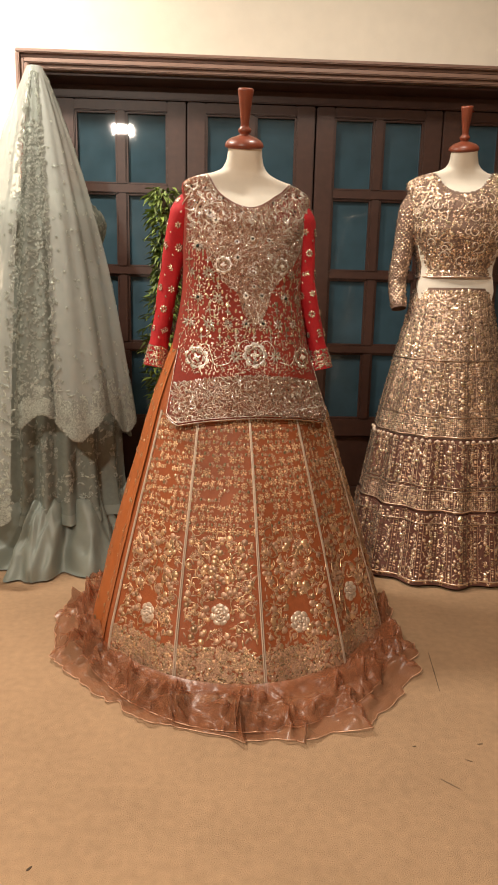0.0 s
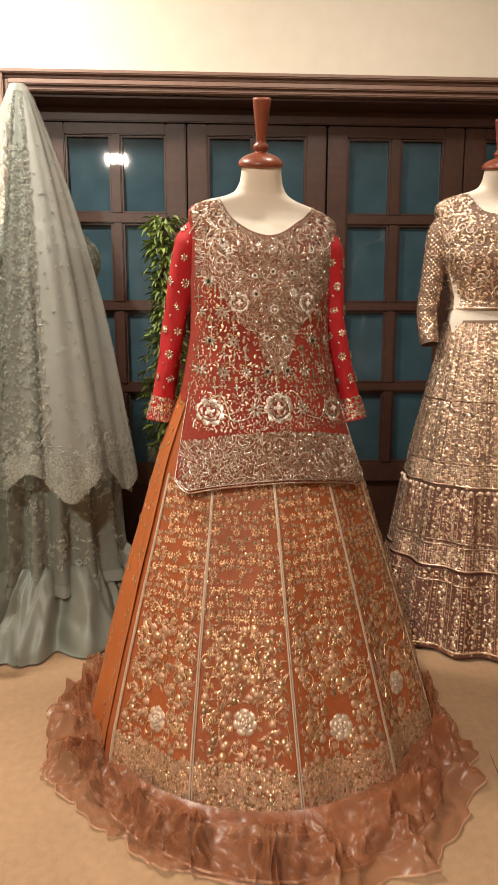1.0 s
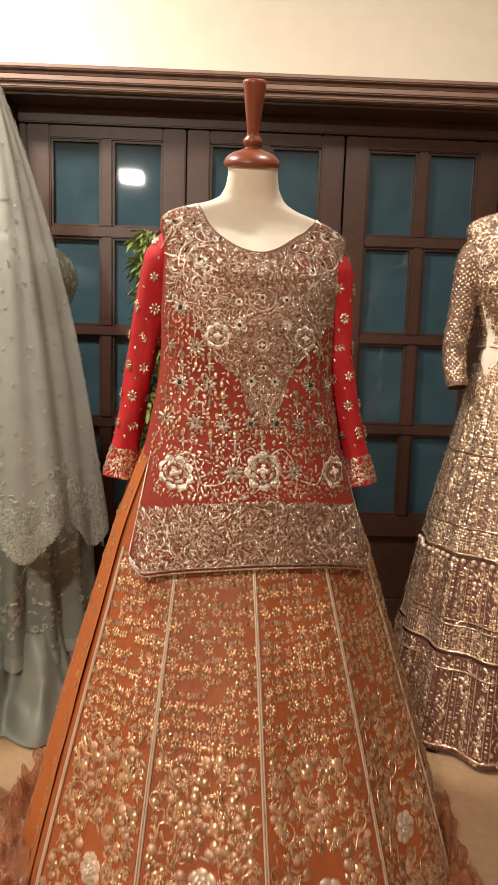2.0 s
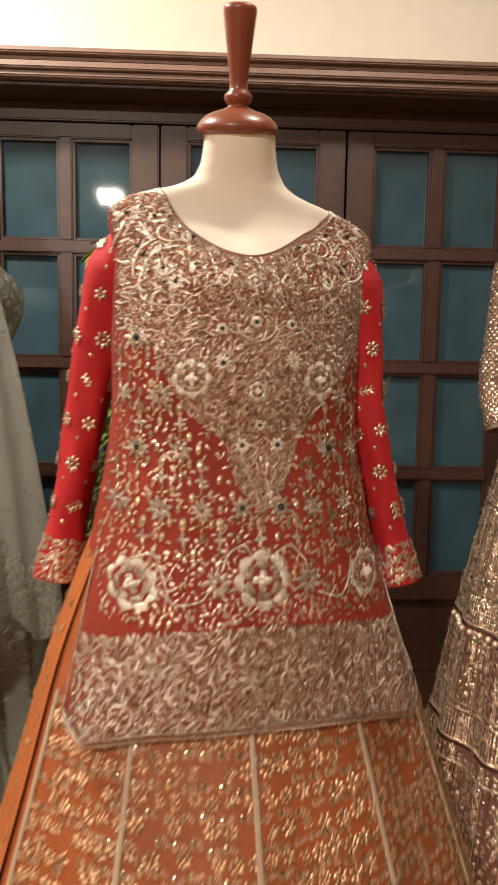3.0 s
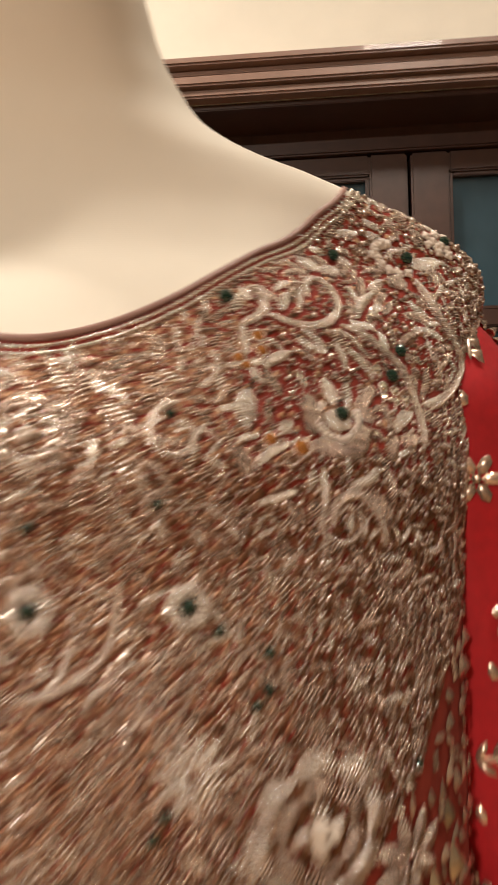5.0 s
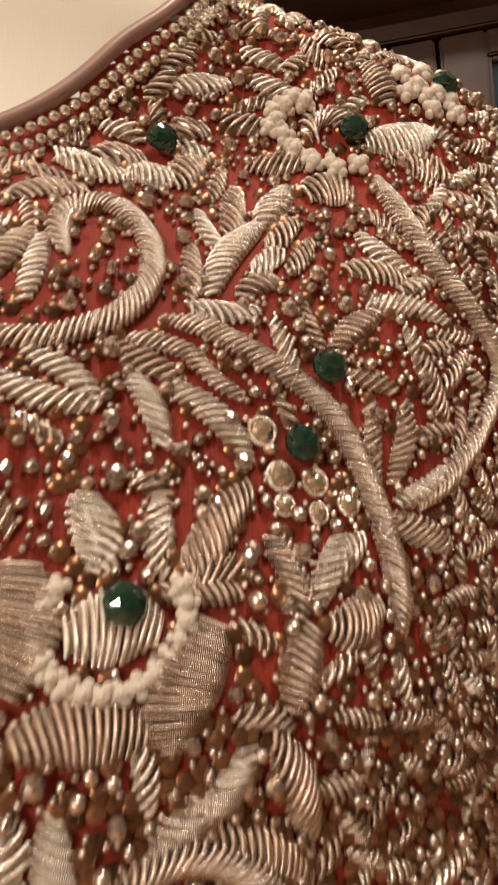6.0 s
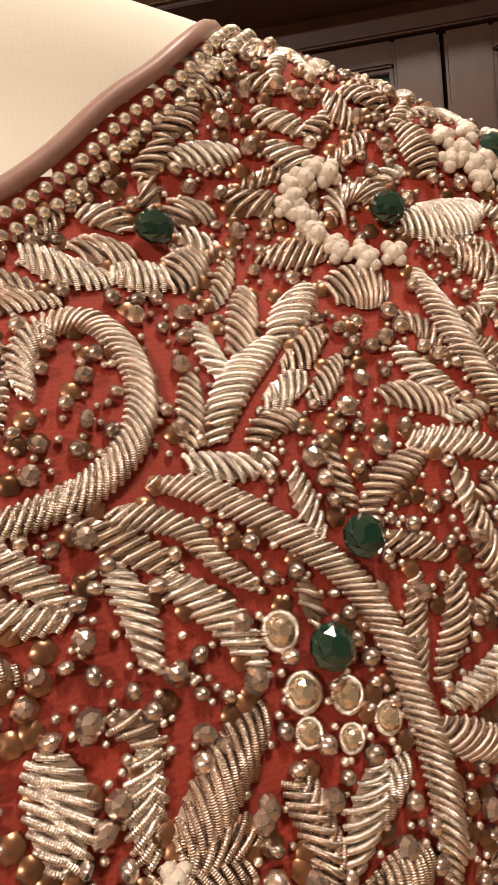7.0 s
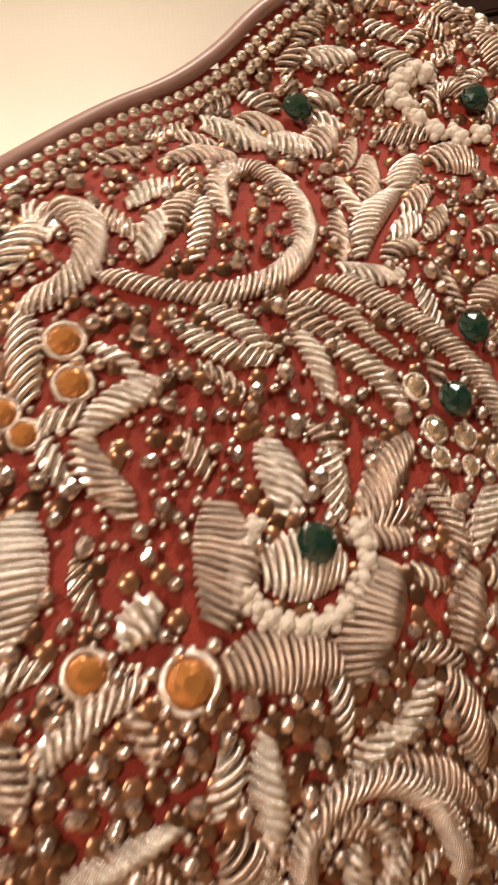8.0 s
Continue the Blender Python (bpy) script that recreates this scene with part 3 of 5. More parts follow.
def band(axis, halves, mat, name, slant=0.75, dia=0.8, height=0.42, fine=None):
    """Metal threads laid side by side, slantwise over a padded strip along axis (mm on the tunic)."""
    fine = SIDE["near"] or SIDE["fine"]
    k, ring = (9, 5) if fine else (5, 4)
    dia = dia if fine else dia * 1.35
    p, n = sew(axis[:, 0], axis[:, 1])
    t = unit(np.gradient(p, axis=0))
    b = np.cross(n, t)
    length = float(np.sum(np.linalg.norm(np.diff(p, axis=0), axis=1))) * 1000
    count = max(3, int(length / dia * (0.98 if slant < 0.5 else 0.80)))
    base = np.arange(len(axis))
    s = np.linspace(0, len(axis) - 1, count)
    s = s[np.interp(s, base, halves) > 0.3]
    if not len(s):
        return
    c, nn, tt, bb = (np.stack([np.interp(s, base, arr[:, j]) for j in range(3)], 1)[:, None] for arr in (p, n, t, b))
    hw = (np.interp(s, base, halves) / 1000)[:, None, None]
    lean = random.choice((-1, 1)) if name == "embroidered_leaf" else 1
    w = np.linspace(-1, 1, k)[None, :, None]
    jit, puff = (np.array([random.uniform(-q, q) for i in s])[:, None, None] for q in (0.04, 0.07))
    pts = c + w * hw * (bb + (math.tan(slant) * 0.62 * lean + jit) * tt) + np.sqrt(np.maximum(1 - 0.96 * w ** 2, 0)) * hw * height * 2 * (1 + puff) * nn
    bag = Bag()
    q = np.linspace(-0.88, 0.88, 5)[None, :, None]
    pad = p[:, None] + q * (halves[:, None, None] / 1000) * b[:, None] + (np.sqrt(1 - q ** 2) * halves[:, None, None] / 1000 * height * 1.30) * n[:, None]
    bag.add(pad.reshape(-1, 3), grid_faces(len(p), 5))
    strands(bag, pts, nn + w * bb * 0.8, dia * 0.0005, ring)
    finish(name, bag, mat)


def leaf(x0, z0, x1, z1, width, mat, bend=None):
    (x0, z0), (x1, z1) = placed(x0, z0), placed(x1, z1)
    if min(x0, x1) < 0 and not inside_edge(min(x0, x1), (z0 + z1) / 2):
        return
    length = math.hypot(x1 - x0, z1 - z0)
    wide = width > 0.92 * length
    if wide:                                        # broad petals are laid across
        mx, mz, k = (x0 + x1) / 2, (z0 + z1) / 2, width / 2 / max(length, 0.1)
        dx, dz = (z1 - z0) * k, -(x1 - x0) * k
        x0, z0, x1, z1, width, length = mx - dx, mz - dz, mx + dx, mz + dz, length, width
    s = np.linspace(0, 1, 9)
    bend = random.uniform(-0.10, 0.10) if bend is None else bend
    ax = np.stack([x0 + (x1 - x0) * s - (z1 - z0) * bend * np.sin(math.pi * s), z0 + (z1 - z0) * s + (x1 - x0) * bend * np.sin(math.pi * s)], 1)
    half = width / 2 * (0.25 + 0.75 * np.sin(math.pi * (s * 0.86 + 0.08)) ** 0.8)
    band(ax, half, mat, "embroidered_leaf", 0.2 if wide else 0.85 if width < 6.5 else 0.3, 0.92, min(0.36, 2.3 / width))
    for q in (0.25, 0.5, 0.75):
        TAKEN.append((x0 + (x1 - x0) * q, z0 + (z1 - z0) * q, max(width / 2, length / 5)))


def rope(pts, w0, w1, mat=None, fine=None):
    pts = [placed(*p) for p in pts]
    line = smooth_line(pts, 40)
    taper = np.linspace(w0, w1, 40) / 2 * np.minimum(1, np.minimum(np.arange(40) + 2, 41 - np.arange(40)) / 5)
    band(line, taper, mat or ROPE, "corded_scroll", 0.95, 0.82, 0.54, fine)
    for x, z in line[::3]:
        TAKEN.append((x, z, max(w0, w1) * 0.55))


def gem_mesh(sides=10):
    v, f = [], []
    for r, h in ((0.5, 0.0), (0.5, 0.12), (0.40, 0.30), (0.22, 0.42)):
        v += [(r * math.cos(a), r * math.sin(a), h) for a in (np.arange(sides) + (0.5 if r == 0.40 else 0)) * 2 * math.pi / sides]
    v.append((0, 0, 0.43))
    for k in range(3):
        for i in range(sides):
            a, b = k * sides + i, k * sides + (i + 1) % sides
            f += [(a, b, b + sides), (a, b + sides, a + sides)]
    f += [(3 * sides + i, 3 * sides + (i + 1) % sides, 4 * sides) for i in range(sides)]
    return np.array(v), f


def ball_mesh(n=8, m=5):
    v = [(0.5 * math.cos(a) * math.cos(e), 0.5 * math.sin(a) * math.cos(e), 0.5 * math.sin(e) + 0.4) for e in np.linspace(-1.2, 1.5, m) for a in np.arange(n) * 2 * math.pi / n]
    return np.array(v), [tuple(q) for q in grid_faces(m, n, True)]


def cut_bead(seed):
    """A squarish faceted bead, uneven."""
    r = random.Random(seed)
    pv, pf = ball_mesh(8, 5)
    return pv * (1.0, r.uniform(0.72, 1.0), r.uniform(0.7, 0.95)) * 2.3, pf


def shared(name, shape, mat, scale=0.001, smooth=False):
    me = bpy.data.meshes.new(name)
    me.from_pydata((shape[0] * scale).tolist(), [], shape[1])
    me.materials.append(mat)
    if smooth:
        me.polygons.foreach_set("use_smooth", [True] * len(me.polygons))
    return me


GEM, BALL, LOWBALL = gem_mesh(), ball_mesh(9, 6), ball_mesh(6, 4)
CUTS = [cut_bead(i) for i in range(6)]
GEM_ME = {m.name: shared("rhinestone", GEM, m) for m in (EMERALD, CRYSTAL, AMBER)}
CUT_ME = [shared("cut_bead", c, GLASSBEAD) for i, c in enumerate(CUTS)]
SEED_ME = shared("seed_bead", BALL, BEAD, smooth=True)
KNOT_ME = shared("french_knot", BALL, KNOT, smooth=True)


def pin(name, me, shape, mat, x, z, size, lift=0.0, squash=1.0):
    """Set a shared small piece on the tunic, size in mm."""
    x, z = placed(x, z)
    if x < 0 and not inside_edge(x, z):
        return
    p, n = sew(x, z)
    q = Vector(n).to_track_quat("Z", "Y") @ Euler((0, 0, random.uniform(0, 6.3))).to_quaternion()
    m = Matrix.LocRotScale(Vector(p + n * lift / 1000), q, Vector((size, size, size * squash)))
    if SIDE["near"]:
        ob = new(name, me)
        ob.parent = tunic
        ob.matrix_local = m
    else:
        shape = LOWBALL if shape is BALL and not 55 < x < 200 else shape
        v = shape[0] * 0.001
        r = np.array(m.to_3x3())
        faces_mixed(WORK[mat.name][0], v @ r.T + np.array(m.translation), shape[1])
    TAKEN.append((x, z, size * 0.55))


def emerald(x, z, d):
    pin("rhinestone", GEM_ME[EMERALD.name], GEM, EMERALD, x, z, d * 1.12, 1.2 + d * 0.18)


def crystal(x, z, d, mat):
    pin("rhinestone", GEM_ME[mat.name], GEM, mat, x, z, d * 0.72, 0.5)
    x, z = placed(x, z)
    p, n = sew(x, z)
    bag = Bag()
    a = np.linspace(0, 2 * math.pi, 15)
    u = unit(np.cross(n, (0, 0, 1)))
    w = np.cross(n, u)
    r = d * 0.00043
    strand(bag, p + n * 0.0006 + r * (np.cos(a)[:, None] * u + np.sin(a)[:, None] * w), np.tile(n, (15, 1)), d * 0.00010, 5)
    finish("stone_setting", bag, ROPE)


def knot(x, z, d):
    """A lump of wound cream thread."""
    pin("french_knot", KNOT_ME, BALL, KNOT, x, z, d * random.uniform(0.72, 0.82), 0.5, 0.8)
    a = random.uniform(0, 6.3)
    for k in range(4):
        pin("french_knot", KNOT_ME, BALL, KNOT, x + d * 0.32 * math.cos(a + k * 1.6), z + d * 0.32 * math.sin(a + k * 1.6), d * random.uniform(0.46, 0.58), 0.6, 0.85)


def cluster(x, z, k=1.25):
    """A cut bead with a few small round ones beside it."""
    i = random.randrange(6)
    pin("cut_bead", CUT_ME[i], CUTS[i], GLASSBEAD, x, z, random.uniform(0.85, 1.15) * k, 0.0)
    a = random.uniform(0, 6.3)
    for j in range(random.choice((1, 2, 2, 3))):
        r = 1.75 * k
        pin("seed_bead", SEED_ME, BALL, BEAD, x + r * math.cos(a), z + r * math.sin(a) * 0.9, random.uniform(0.85, 1.2), 0.1)
        a += random.uniform(0.7, 3.2)
    TAKEN.append((*placed(x, z), 2.0 * k))


def shoulder_work():
    """The floral scroll on one shoulder, leaf by leaf."""
    leaf(112.1, 1384.2, 117.7, 1381.1, 4.7, ZARI)
    leaf(104.3, 1377.5, 114.8, 1373.9, 5.5, ZARI)
    leaf(111.2, 1377.5, 117.8, 1377.8, 5.5, ANTIQUE)
    leaf(119.4, 1371.0, 119.9, 1376.6, 8.1, ZARI)
    leaf(127.7, 1372.0, 123.5, 1376.9, 6.9, ANTIQUE)
    leaf(130.7, 1377.7, 124.6, 1380.3, 4.0, ZARI)
    leaf(129.6, 1384.2, 123.9, 1382.4, 5.4, ANTIQUE)
    leaf(121.5, 1384.6, 120.4, 1389.5, 3.9, ANTIQUE)
    leaf(120.4, 1389.7, 124.2, 1396.2, 4.3, ANTIQUE)
    leaf(124.1, 1395.9, 128.9, 1401.1, 4.6, ANTIQUE)
    leaf(125.6, 1392.4, 134.8, 1393.8, 4.6, ZARI)
    leaf(140.8, 1394.8, 147.6, 1389.7, 5.3, ZARI)
    leaf(133.5, 1386.7, 140.9, 1384.4, 5.1, ANTIQUE)
    leaf(137.2, 1376.3, 147.7, 1376.0, 5.4, ANTIQUE)
    leaf(151.2, 1365.0, 151.6, 1373.2, 8.9, ANTIQUE)
    leaf(174.3, 1382.2, 160.8, 1380.0, 7.8, ZARI)
    leaf(139.6, 1400.8, 146.2, 1397.2, 4.2, ZARI)
    leaf(151.4, 1403.1, 155.4, 1397.6, 5.1, ANTIQUE)
    leaf(166.6, 1388.5, 163.7, 1397.5, 6.9, ANTIQUE)
    leaf(154.8, 1404.8, 161.3, 1401.2, 5.3, ANTIQUE)
    leaf(137.5, 1406.4, 144.8, 1404.7, 4.0, ANTIQUE)
    leaf(127.2, 1365.6, 129.9, 1357.9, 3.5, ZARI)
    leaf(134.4, 1370.2, 131.2, 1361.2, 4.7, ANTIQUE)
    leaf(142.8, 1370.5, 138.1, 1362.8, 5.7, ZARI)
    leaf(136.8, 1362.8, 128.0, 1350.5, 4.9, ZARI)
    leaf(144.0, 1363.1, 137.8, 1358.8, 4.4, ANTIQUE)
    leaf(140.6, 1356.8, 134.8, 1354.4, 4.3, ZARI)
    leaf(138.4, 1352.5, 132.7, 1349.8, 4.0, ANTIQUE)
    leaf(125.5, 1358.7, 124.3, 1350.1, 3.6, ANTIQUE)
    leaf(124.2, 1348.4, 134.6, 1347.4, 3.8, ZARI)
    leaf(112.4, 1343.8, 121.6, 1337.2, 4.1, ANTIQUE)
    leaf(115.3, 1339.1, 118.6, 1328.3, 4.2, ZARI)
    leaf(120.7, 1336.6, 130.3, 1324.4, 4.6, ZARI)
    leaf(102.3, 1343.3, 110.5, 1335.7, 4.0, ZARI)
    leaf(142.9, 1347.8, 144.5, 1340.0, 2.9, ANTIQUE)
    leaf(155.2, 1345.3, 146.7, 1339.0, 4.6, ANTIQUE)
    leaf(137.2, 1345.1, 140.1, 1337.6, 3.5, ZARI)
    leaf(156.1, 1331.7, 148.3, 1335.7, 3.7, ANTIQUE)
    leaf(109.1, 1323.3, 110.6, 1314.4, 5.0, ZARI)
    leaf(118.0, 1321.5, 117.9, 1312.0, 3.8, ZARI)
    leaf(130.1, 1320.0, 120.6, 1312.9, 5.8, ANTIQUE)
    leaf(133.4, 1313.9, 137.3, 1303.6, 3.7, ANTIQUE)
    leaf(146.5, 1309.9, 139.4, 1306.4, 4.4, ZARI)
    leaf(120.3, 1310.7, 127.9, 1309.9, 5.1, ANTIQUE)
    leaf(139.4, 1300.0, 147.5, 1299.9, 7.0, ANTIQUE)
    leaf(155.7, 1359.9, 162.8, 1352.0, 4.2, ZARI)
    leaf(151.7, 1353.4, 161.9, 1351.2, 4.5, ANTIQUE)
    leaf(154.7, 1347.4, 168.7, 1342.8, 4.2, ZARI)
    leaf(161.4, 1337.8, 165.6, 1326.4, 4.7, ANTIQUE)
    leaf(157.2, 1329.2, 153.5, 1317.3, 4.5, ANTIQUE)
    leaf(151.9, 1312.1, 161.6, 1304.9, 5.4, ANTIQUE)
    leaf(163.3, 1317.7, 153.7, 1313.9, 4.1, ZARI)
    leaf(164.8, 1376.5, 173.0, 1370.3, 4.9, ANTIQUE)
    leaf(172.4, 1376.3, 177.1, 1371.3, 4.5, ANTIQUE)
    leaf(151.8, 1329.7, 150.8, 1317.7, 3.4, ANTIQUE)
    leaf(108.0, 1322.7, 109.4, 1314.2, 4.1, ZARI)
    leaf(117.8, 1321.3, 117.0, 1312.8, 3.1, ZARI)
    leaf(128.4, 1318.8, 120.3, 1311.4, 6.3, ANTIQUE)
    leaf(126.9, 1308.0, 117.4, 1309.5, 4.4, ANTIQUE)
    leaf(101.6, 1316.5, 99.7, 1303.5, 8.7, ANTIQUE)
    leaf(106.8, 1292.7, 108.3, 1300.6, 13.9, ANTIQUE)
    leaf(123.3, 1304.8, 116.9, 1292.7, 10.2, ANTIQUE)
    leaf(110.5, 1302.3, 112.2, 1311.4, 10.6, ZARI)
    leaf(114.8, 1282.2, 120.1, 1286.3, 5.0, ZARI)
    leaf(118.9, 1283.2, 126.1, 1289.6, 5.1, ZARI)
    leaf(104.3, 1289.6, 103.7, 1276.5, 4.9, ZARI)
    leaf(99.7, 1290.3, 98.0, 1282.8, 4.1, ZARI)
    leaf(78.9, 1292.9, 91.2, 1299.1, 4.4, ZARI)
    leaf(79.0, 1279.3, 93.0, 1283.1, 3.9, ZARI)
    leaf(89.4, 1307.3, 92.8, 1303.3, 5.0, ZARI)
    leaf(76.7, 1305.9, 77.8, 1318.9, 8.6, ZARI)
    leaf(77.7, 1343.7, 79.3, 1332.8, 4.7, ZARI)
    leaf(94.7, 1333.5, 85.9, 1327.9, 4.4, ZARI)
    leaf(85.6, 1327.2, 90.2, 1318.3, 4.7, ANTIQUE)
    leaf(97.8, 1341.1, 110.5, 1334.7, 4.0, ZARI)
    leaf(93.9, 1352.0, 97.8, 1357.9, 4.7, ZARI)
    leaf(97.4, 1354.8, 101.4, 1362.2, 4.3, ANTIQUE)
    leaf(101.5, 1350.9, 103.1, 1361.1, 3.5, ZARI)
    leaf(97.8, 1368.5, 108.7, 1370.7, 3.5, ANTIQUE)
    leaf(92.1, 1360.3, 98.7, 1364.1, 3.4, ZARI)
    leaf(75.2, 1350.3, 80.3, 1357.7, 5.6, ZARI)
    leaf(82.0, 1355.7, 77.6, 1360.0, 4.8, ZARI)
    leaf(97.0, 1275.0, 102.6, 1277.8, 5.9, ANTIQUE)
    leaf(100.0, 1272.0, 104.4, 1274.9, 4.3, ZARI)
    leaf(132.7, 1313.1, 135.0, 1302.5, 4.5, ANTIQUE)
    leaf(136.6, 1300.5, 132.6, 1291.8, 6.6, ANTIQUE)
    leaf(129.2, 1289.2, 133.4, 1275.5, 5.7, ANTIQUE)
    leaf(121.9, 1280.6, 131.9, 1270.3, 4.7, ANTIQUE)
    leaf(142.7, 1311.3, 138.3, 1303.2, 5.0, ZARI)
    leaf(113.1, 1266.8, 114.6, 1273.7, 4.6, ZARI)
    leaf(117.7, 1264.6, 120.9, 1270.9, 4.8, ZARI)
    leaf(87.9, 1324.2, 90.2, 1317.1, 3.9, ANTIQUE)
    leaf(73.7, 1299.1, 76.0, 1289.0, 6.1, ANTIQUE)
    rope([(106.4, 1358.4), (105.3, 1362.0), (106.7, 1366.0), (110.8, 1367.4), (114.9, 1365.8), (118.1, 1361.3), (119.1, 1356.2), (117.4, 1351.1), (113.1, 1347.4), (107.9, 1346.0)], 3.5, 4.0)
    rope([(112.1, 1346.8), (104.1, 1345.1), (96.3, 1346.2), (88.1, 1349.0)], 3.7, 2.5)
    rope([(120.1, 1346.9), (125.0, 1345.4), (130.9, 1341.8), (136.8, 1337.4), (142.1, 1332.4), (145.9, 1326.3), (148.0, 1319.8), (149.9, 1312.1), (150.8, 1304.1), (150.5, 1295.6)], 3.4, 4.7)
    rope([(115.5, 1344.4), (122.7, 1341.4), (126.9, 1336.7), (130.7, 1333.3)], 3.3, 2.1)
    rope([(161.5, 1371.7), (164.6, 1361.6), (168.3, 1353.3), (174.5, 1343.8), (179.4, 1333.7), (174.3, 1324.4), (165.9, 1317.5), (157.6, 1312.9)], 4.3, 3.8)
    rope([(149.6, 1382.0), (150.9, 1385.0), (154.7, 1386.0), (158.6, 1383.8)], 4.2, 4.0)
    rope([(106.3, 1269.6), (107.4, 1276.5), (112.2, 1280.2), (118.5, 1280.0), (124.7, 1274.6), (127.8, 1267.2), (127.9, 1260.8)], 3.8, 4.4)
    rope([(83.3, 1360.5), (86.5, 1356.0), (86.3, 1350.9), (82.9, 1347.0), (77.7, 1345.1)], 5.4, 3.3)
    emerald(121.2, 1380.2, 5.2)
    emerald(158.1, 1381.9, 5.2)
    emerald(144.3, 1336.1, 5.2)
    emerald(138.1, 1325.1, 5.2)
    emerald(179.4, 1392.2, 5.2)
    emerald(112.5, 1309.4, 5.2)
    emerald(72.6, 1354.8, 5.2)
    crystal(133.0, 1328.1, 5.0, CRYSTAL)
    crystal(134.8, 1321.3, 4.9, CRYSTAL)
    crystal(140.1, 1319.5, 4.6, CRYSTAL)
    crystal(134.9, 1317.2, 3.7, CRYSTAL)
    crystal(144.8, 1315.6, 4.2, CRYSTAL)
    crystal(139.9, 1315.1, 3.6, CRYSTAL)
    crystal(83.6, 1339.8, 5.9, AMBER)
    crystal(84.5, 1334.1, 5.7, AMBER)
    crystal(75.7, 1331.2, 5.3, AMBER)
    crystal(96.1, 1297.9, 7.8, AMBER)
    crystal(85.0, 1301.2, 6.2, AMBER)
    crystal(78.5, 1328.4, 4.5, AMBER)
    knot(149.4, 1388.9, 4.6)
    knot(145.3, 1388.1, 4.5)
    knot(143.3, 1385.4, 4.4)
    knot(144.3, 1382.0, 4.4)
    knot(146.1, 1378.6, 4.3)
    knot(149.3, 1375.5, 4.3)
    knot(153.6, 1373.8, 4.3)
    knot(158.0, 1374.4, 4.4)
    knot(147.2, 1389.9, 4.0)
    knot(143.1, 1387.3, 3.9)
    knot(141.7, 1383.6, 3.8)
    knot(145.3, 1379.6, 3.8)
    knot(148.6, 1377.0, 3.7)
    knot(152.9, 1375.3, 3.8)
    for x, z in smooth_line([(105.2, 1313.0), (102.9, 1310.0), (102.7, 1307.0), (104.5, 1304.0), (107.3, 1301.6), (110.4, 1300.4), (114.3, 1300.6), (117.9, 1302.9), (120.0, 1306.5), (119.5, 1310.0)], 17):
        knot(x, z, 3.2)
    knot(170.7, 1394.8, 4.4)
    knot(176.3, 1396.3, 4.6)
    knot(182.0, 1395.7, 4.8)
    knot(170.8, 1390.4, 4.3)
    knot(175.3, 1389.7, 4.4)
    knot(180.5, 1389.1, 4.6)
    knot(175.9, 1386.6, 4.4)
    knot(181.1, 1386.0, 4.6)
    knot(173.6, 1392.2, 4.4)
    knot(178.3, 1391.1, 4.6)
    for x, z in [(112.4, 1359.9), (112.8, 1354.8), (107.8, 1352.6), (124.8, 1367.2), (124.0, 1360.2), (127.1, 1387.7), (115.7, 1387.3), (139.9, 1367.8), (146.9, 1363.6), (148.8, 1356.1), (145.6, 1352.4), (153.7, 1349.1), (153.6, 1361.5), (139.7, 1346.6), (149.7, 1346.7), (155.7, 1338.1), (146.3, 1329.5), (152.0, 1328.1), (150.2, 1322.5), (112.4, 1342.2), (112.1, 1332.4), (121.3, 1327.1), (129.4, 1323.9), (107.7, 1330.5), (112.4, 1325.1), (123.4, 1320.7), (114.8, 1317.6), (129.3, 1312.2), (133.3, 1304.3), (144.4, 1302.6)]:
        cluster(x, z)
    for x, z in [(118.4, 1367.3), (135.6, 1373.6), (131.8, 1386.7), (133.7, 1380.0), (166.9, 1374.4), (142.9, 1404.6), (146.4, 1402.7), (148.9, 1406.1), (137.1, 1403.4), (133.0, 1398.6), (137.0, 1394.0), (155.6, 1398.6), (159.7, 1393.4), (161.6, 1333.2), (157.0, 1300.7), (153.1, 1297.8), (161.4, 1309.5), (123.5, 1352.4), (128.2, 1330.1), (136.3, 1310.4), (143.1, 1307.8), (99.8, 1328.1), (106.7, 1328.0), (104.1, 1322.3), (120.7, 1327.0), (112.3, 1324.1), (93.3, 1323.2), (83.7, 1321.2), (94.3, 1317.6), (85.2, 1314.5)]:
        cluster(x, z)
    for x, z in [(92.3, 1312.1), (82.8, 1306.4), (95.4, 1290.6), (85.6, 1291.9), (102.4, 1293.7), (110.4, 1286.8), (128.6, 1311.3), (113.5, 1315.6), (125.4, 1319.0), (76.4, 1323.6), (89.5, 1365.2), (84.7, 1363.3), (87.3, 1360.0), (107.0, 1349.5), (132.3, 1348.0), (92.9, 1339.7), (87.2, 1341.8), (139.5, 1307.7), (128.5, 1284.1), (119.3, 1292.4), (125.1, 1296.2), (75.6, 1284.3), (88.8, 1286.9), (82.8, 1287.3), (95.5, 1284.9), (108.4, 1279.2), (98.4, 1333.7), (131.9, 1298.0), (136.8, 1286.4)]:
        cluster(x, z)


shoulder_work()


def free(x, z, r):
    return all((x - a) ** 2 + (z - b) ** 2 > (r + c * 0.8) ** 2 for a, b, c in TAKEN.near(x, z))


SIDE["near"] = False
SIDE["x"] = -1
shoulder_work()
SIDE["x"] = 1

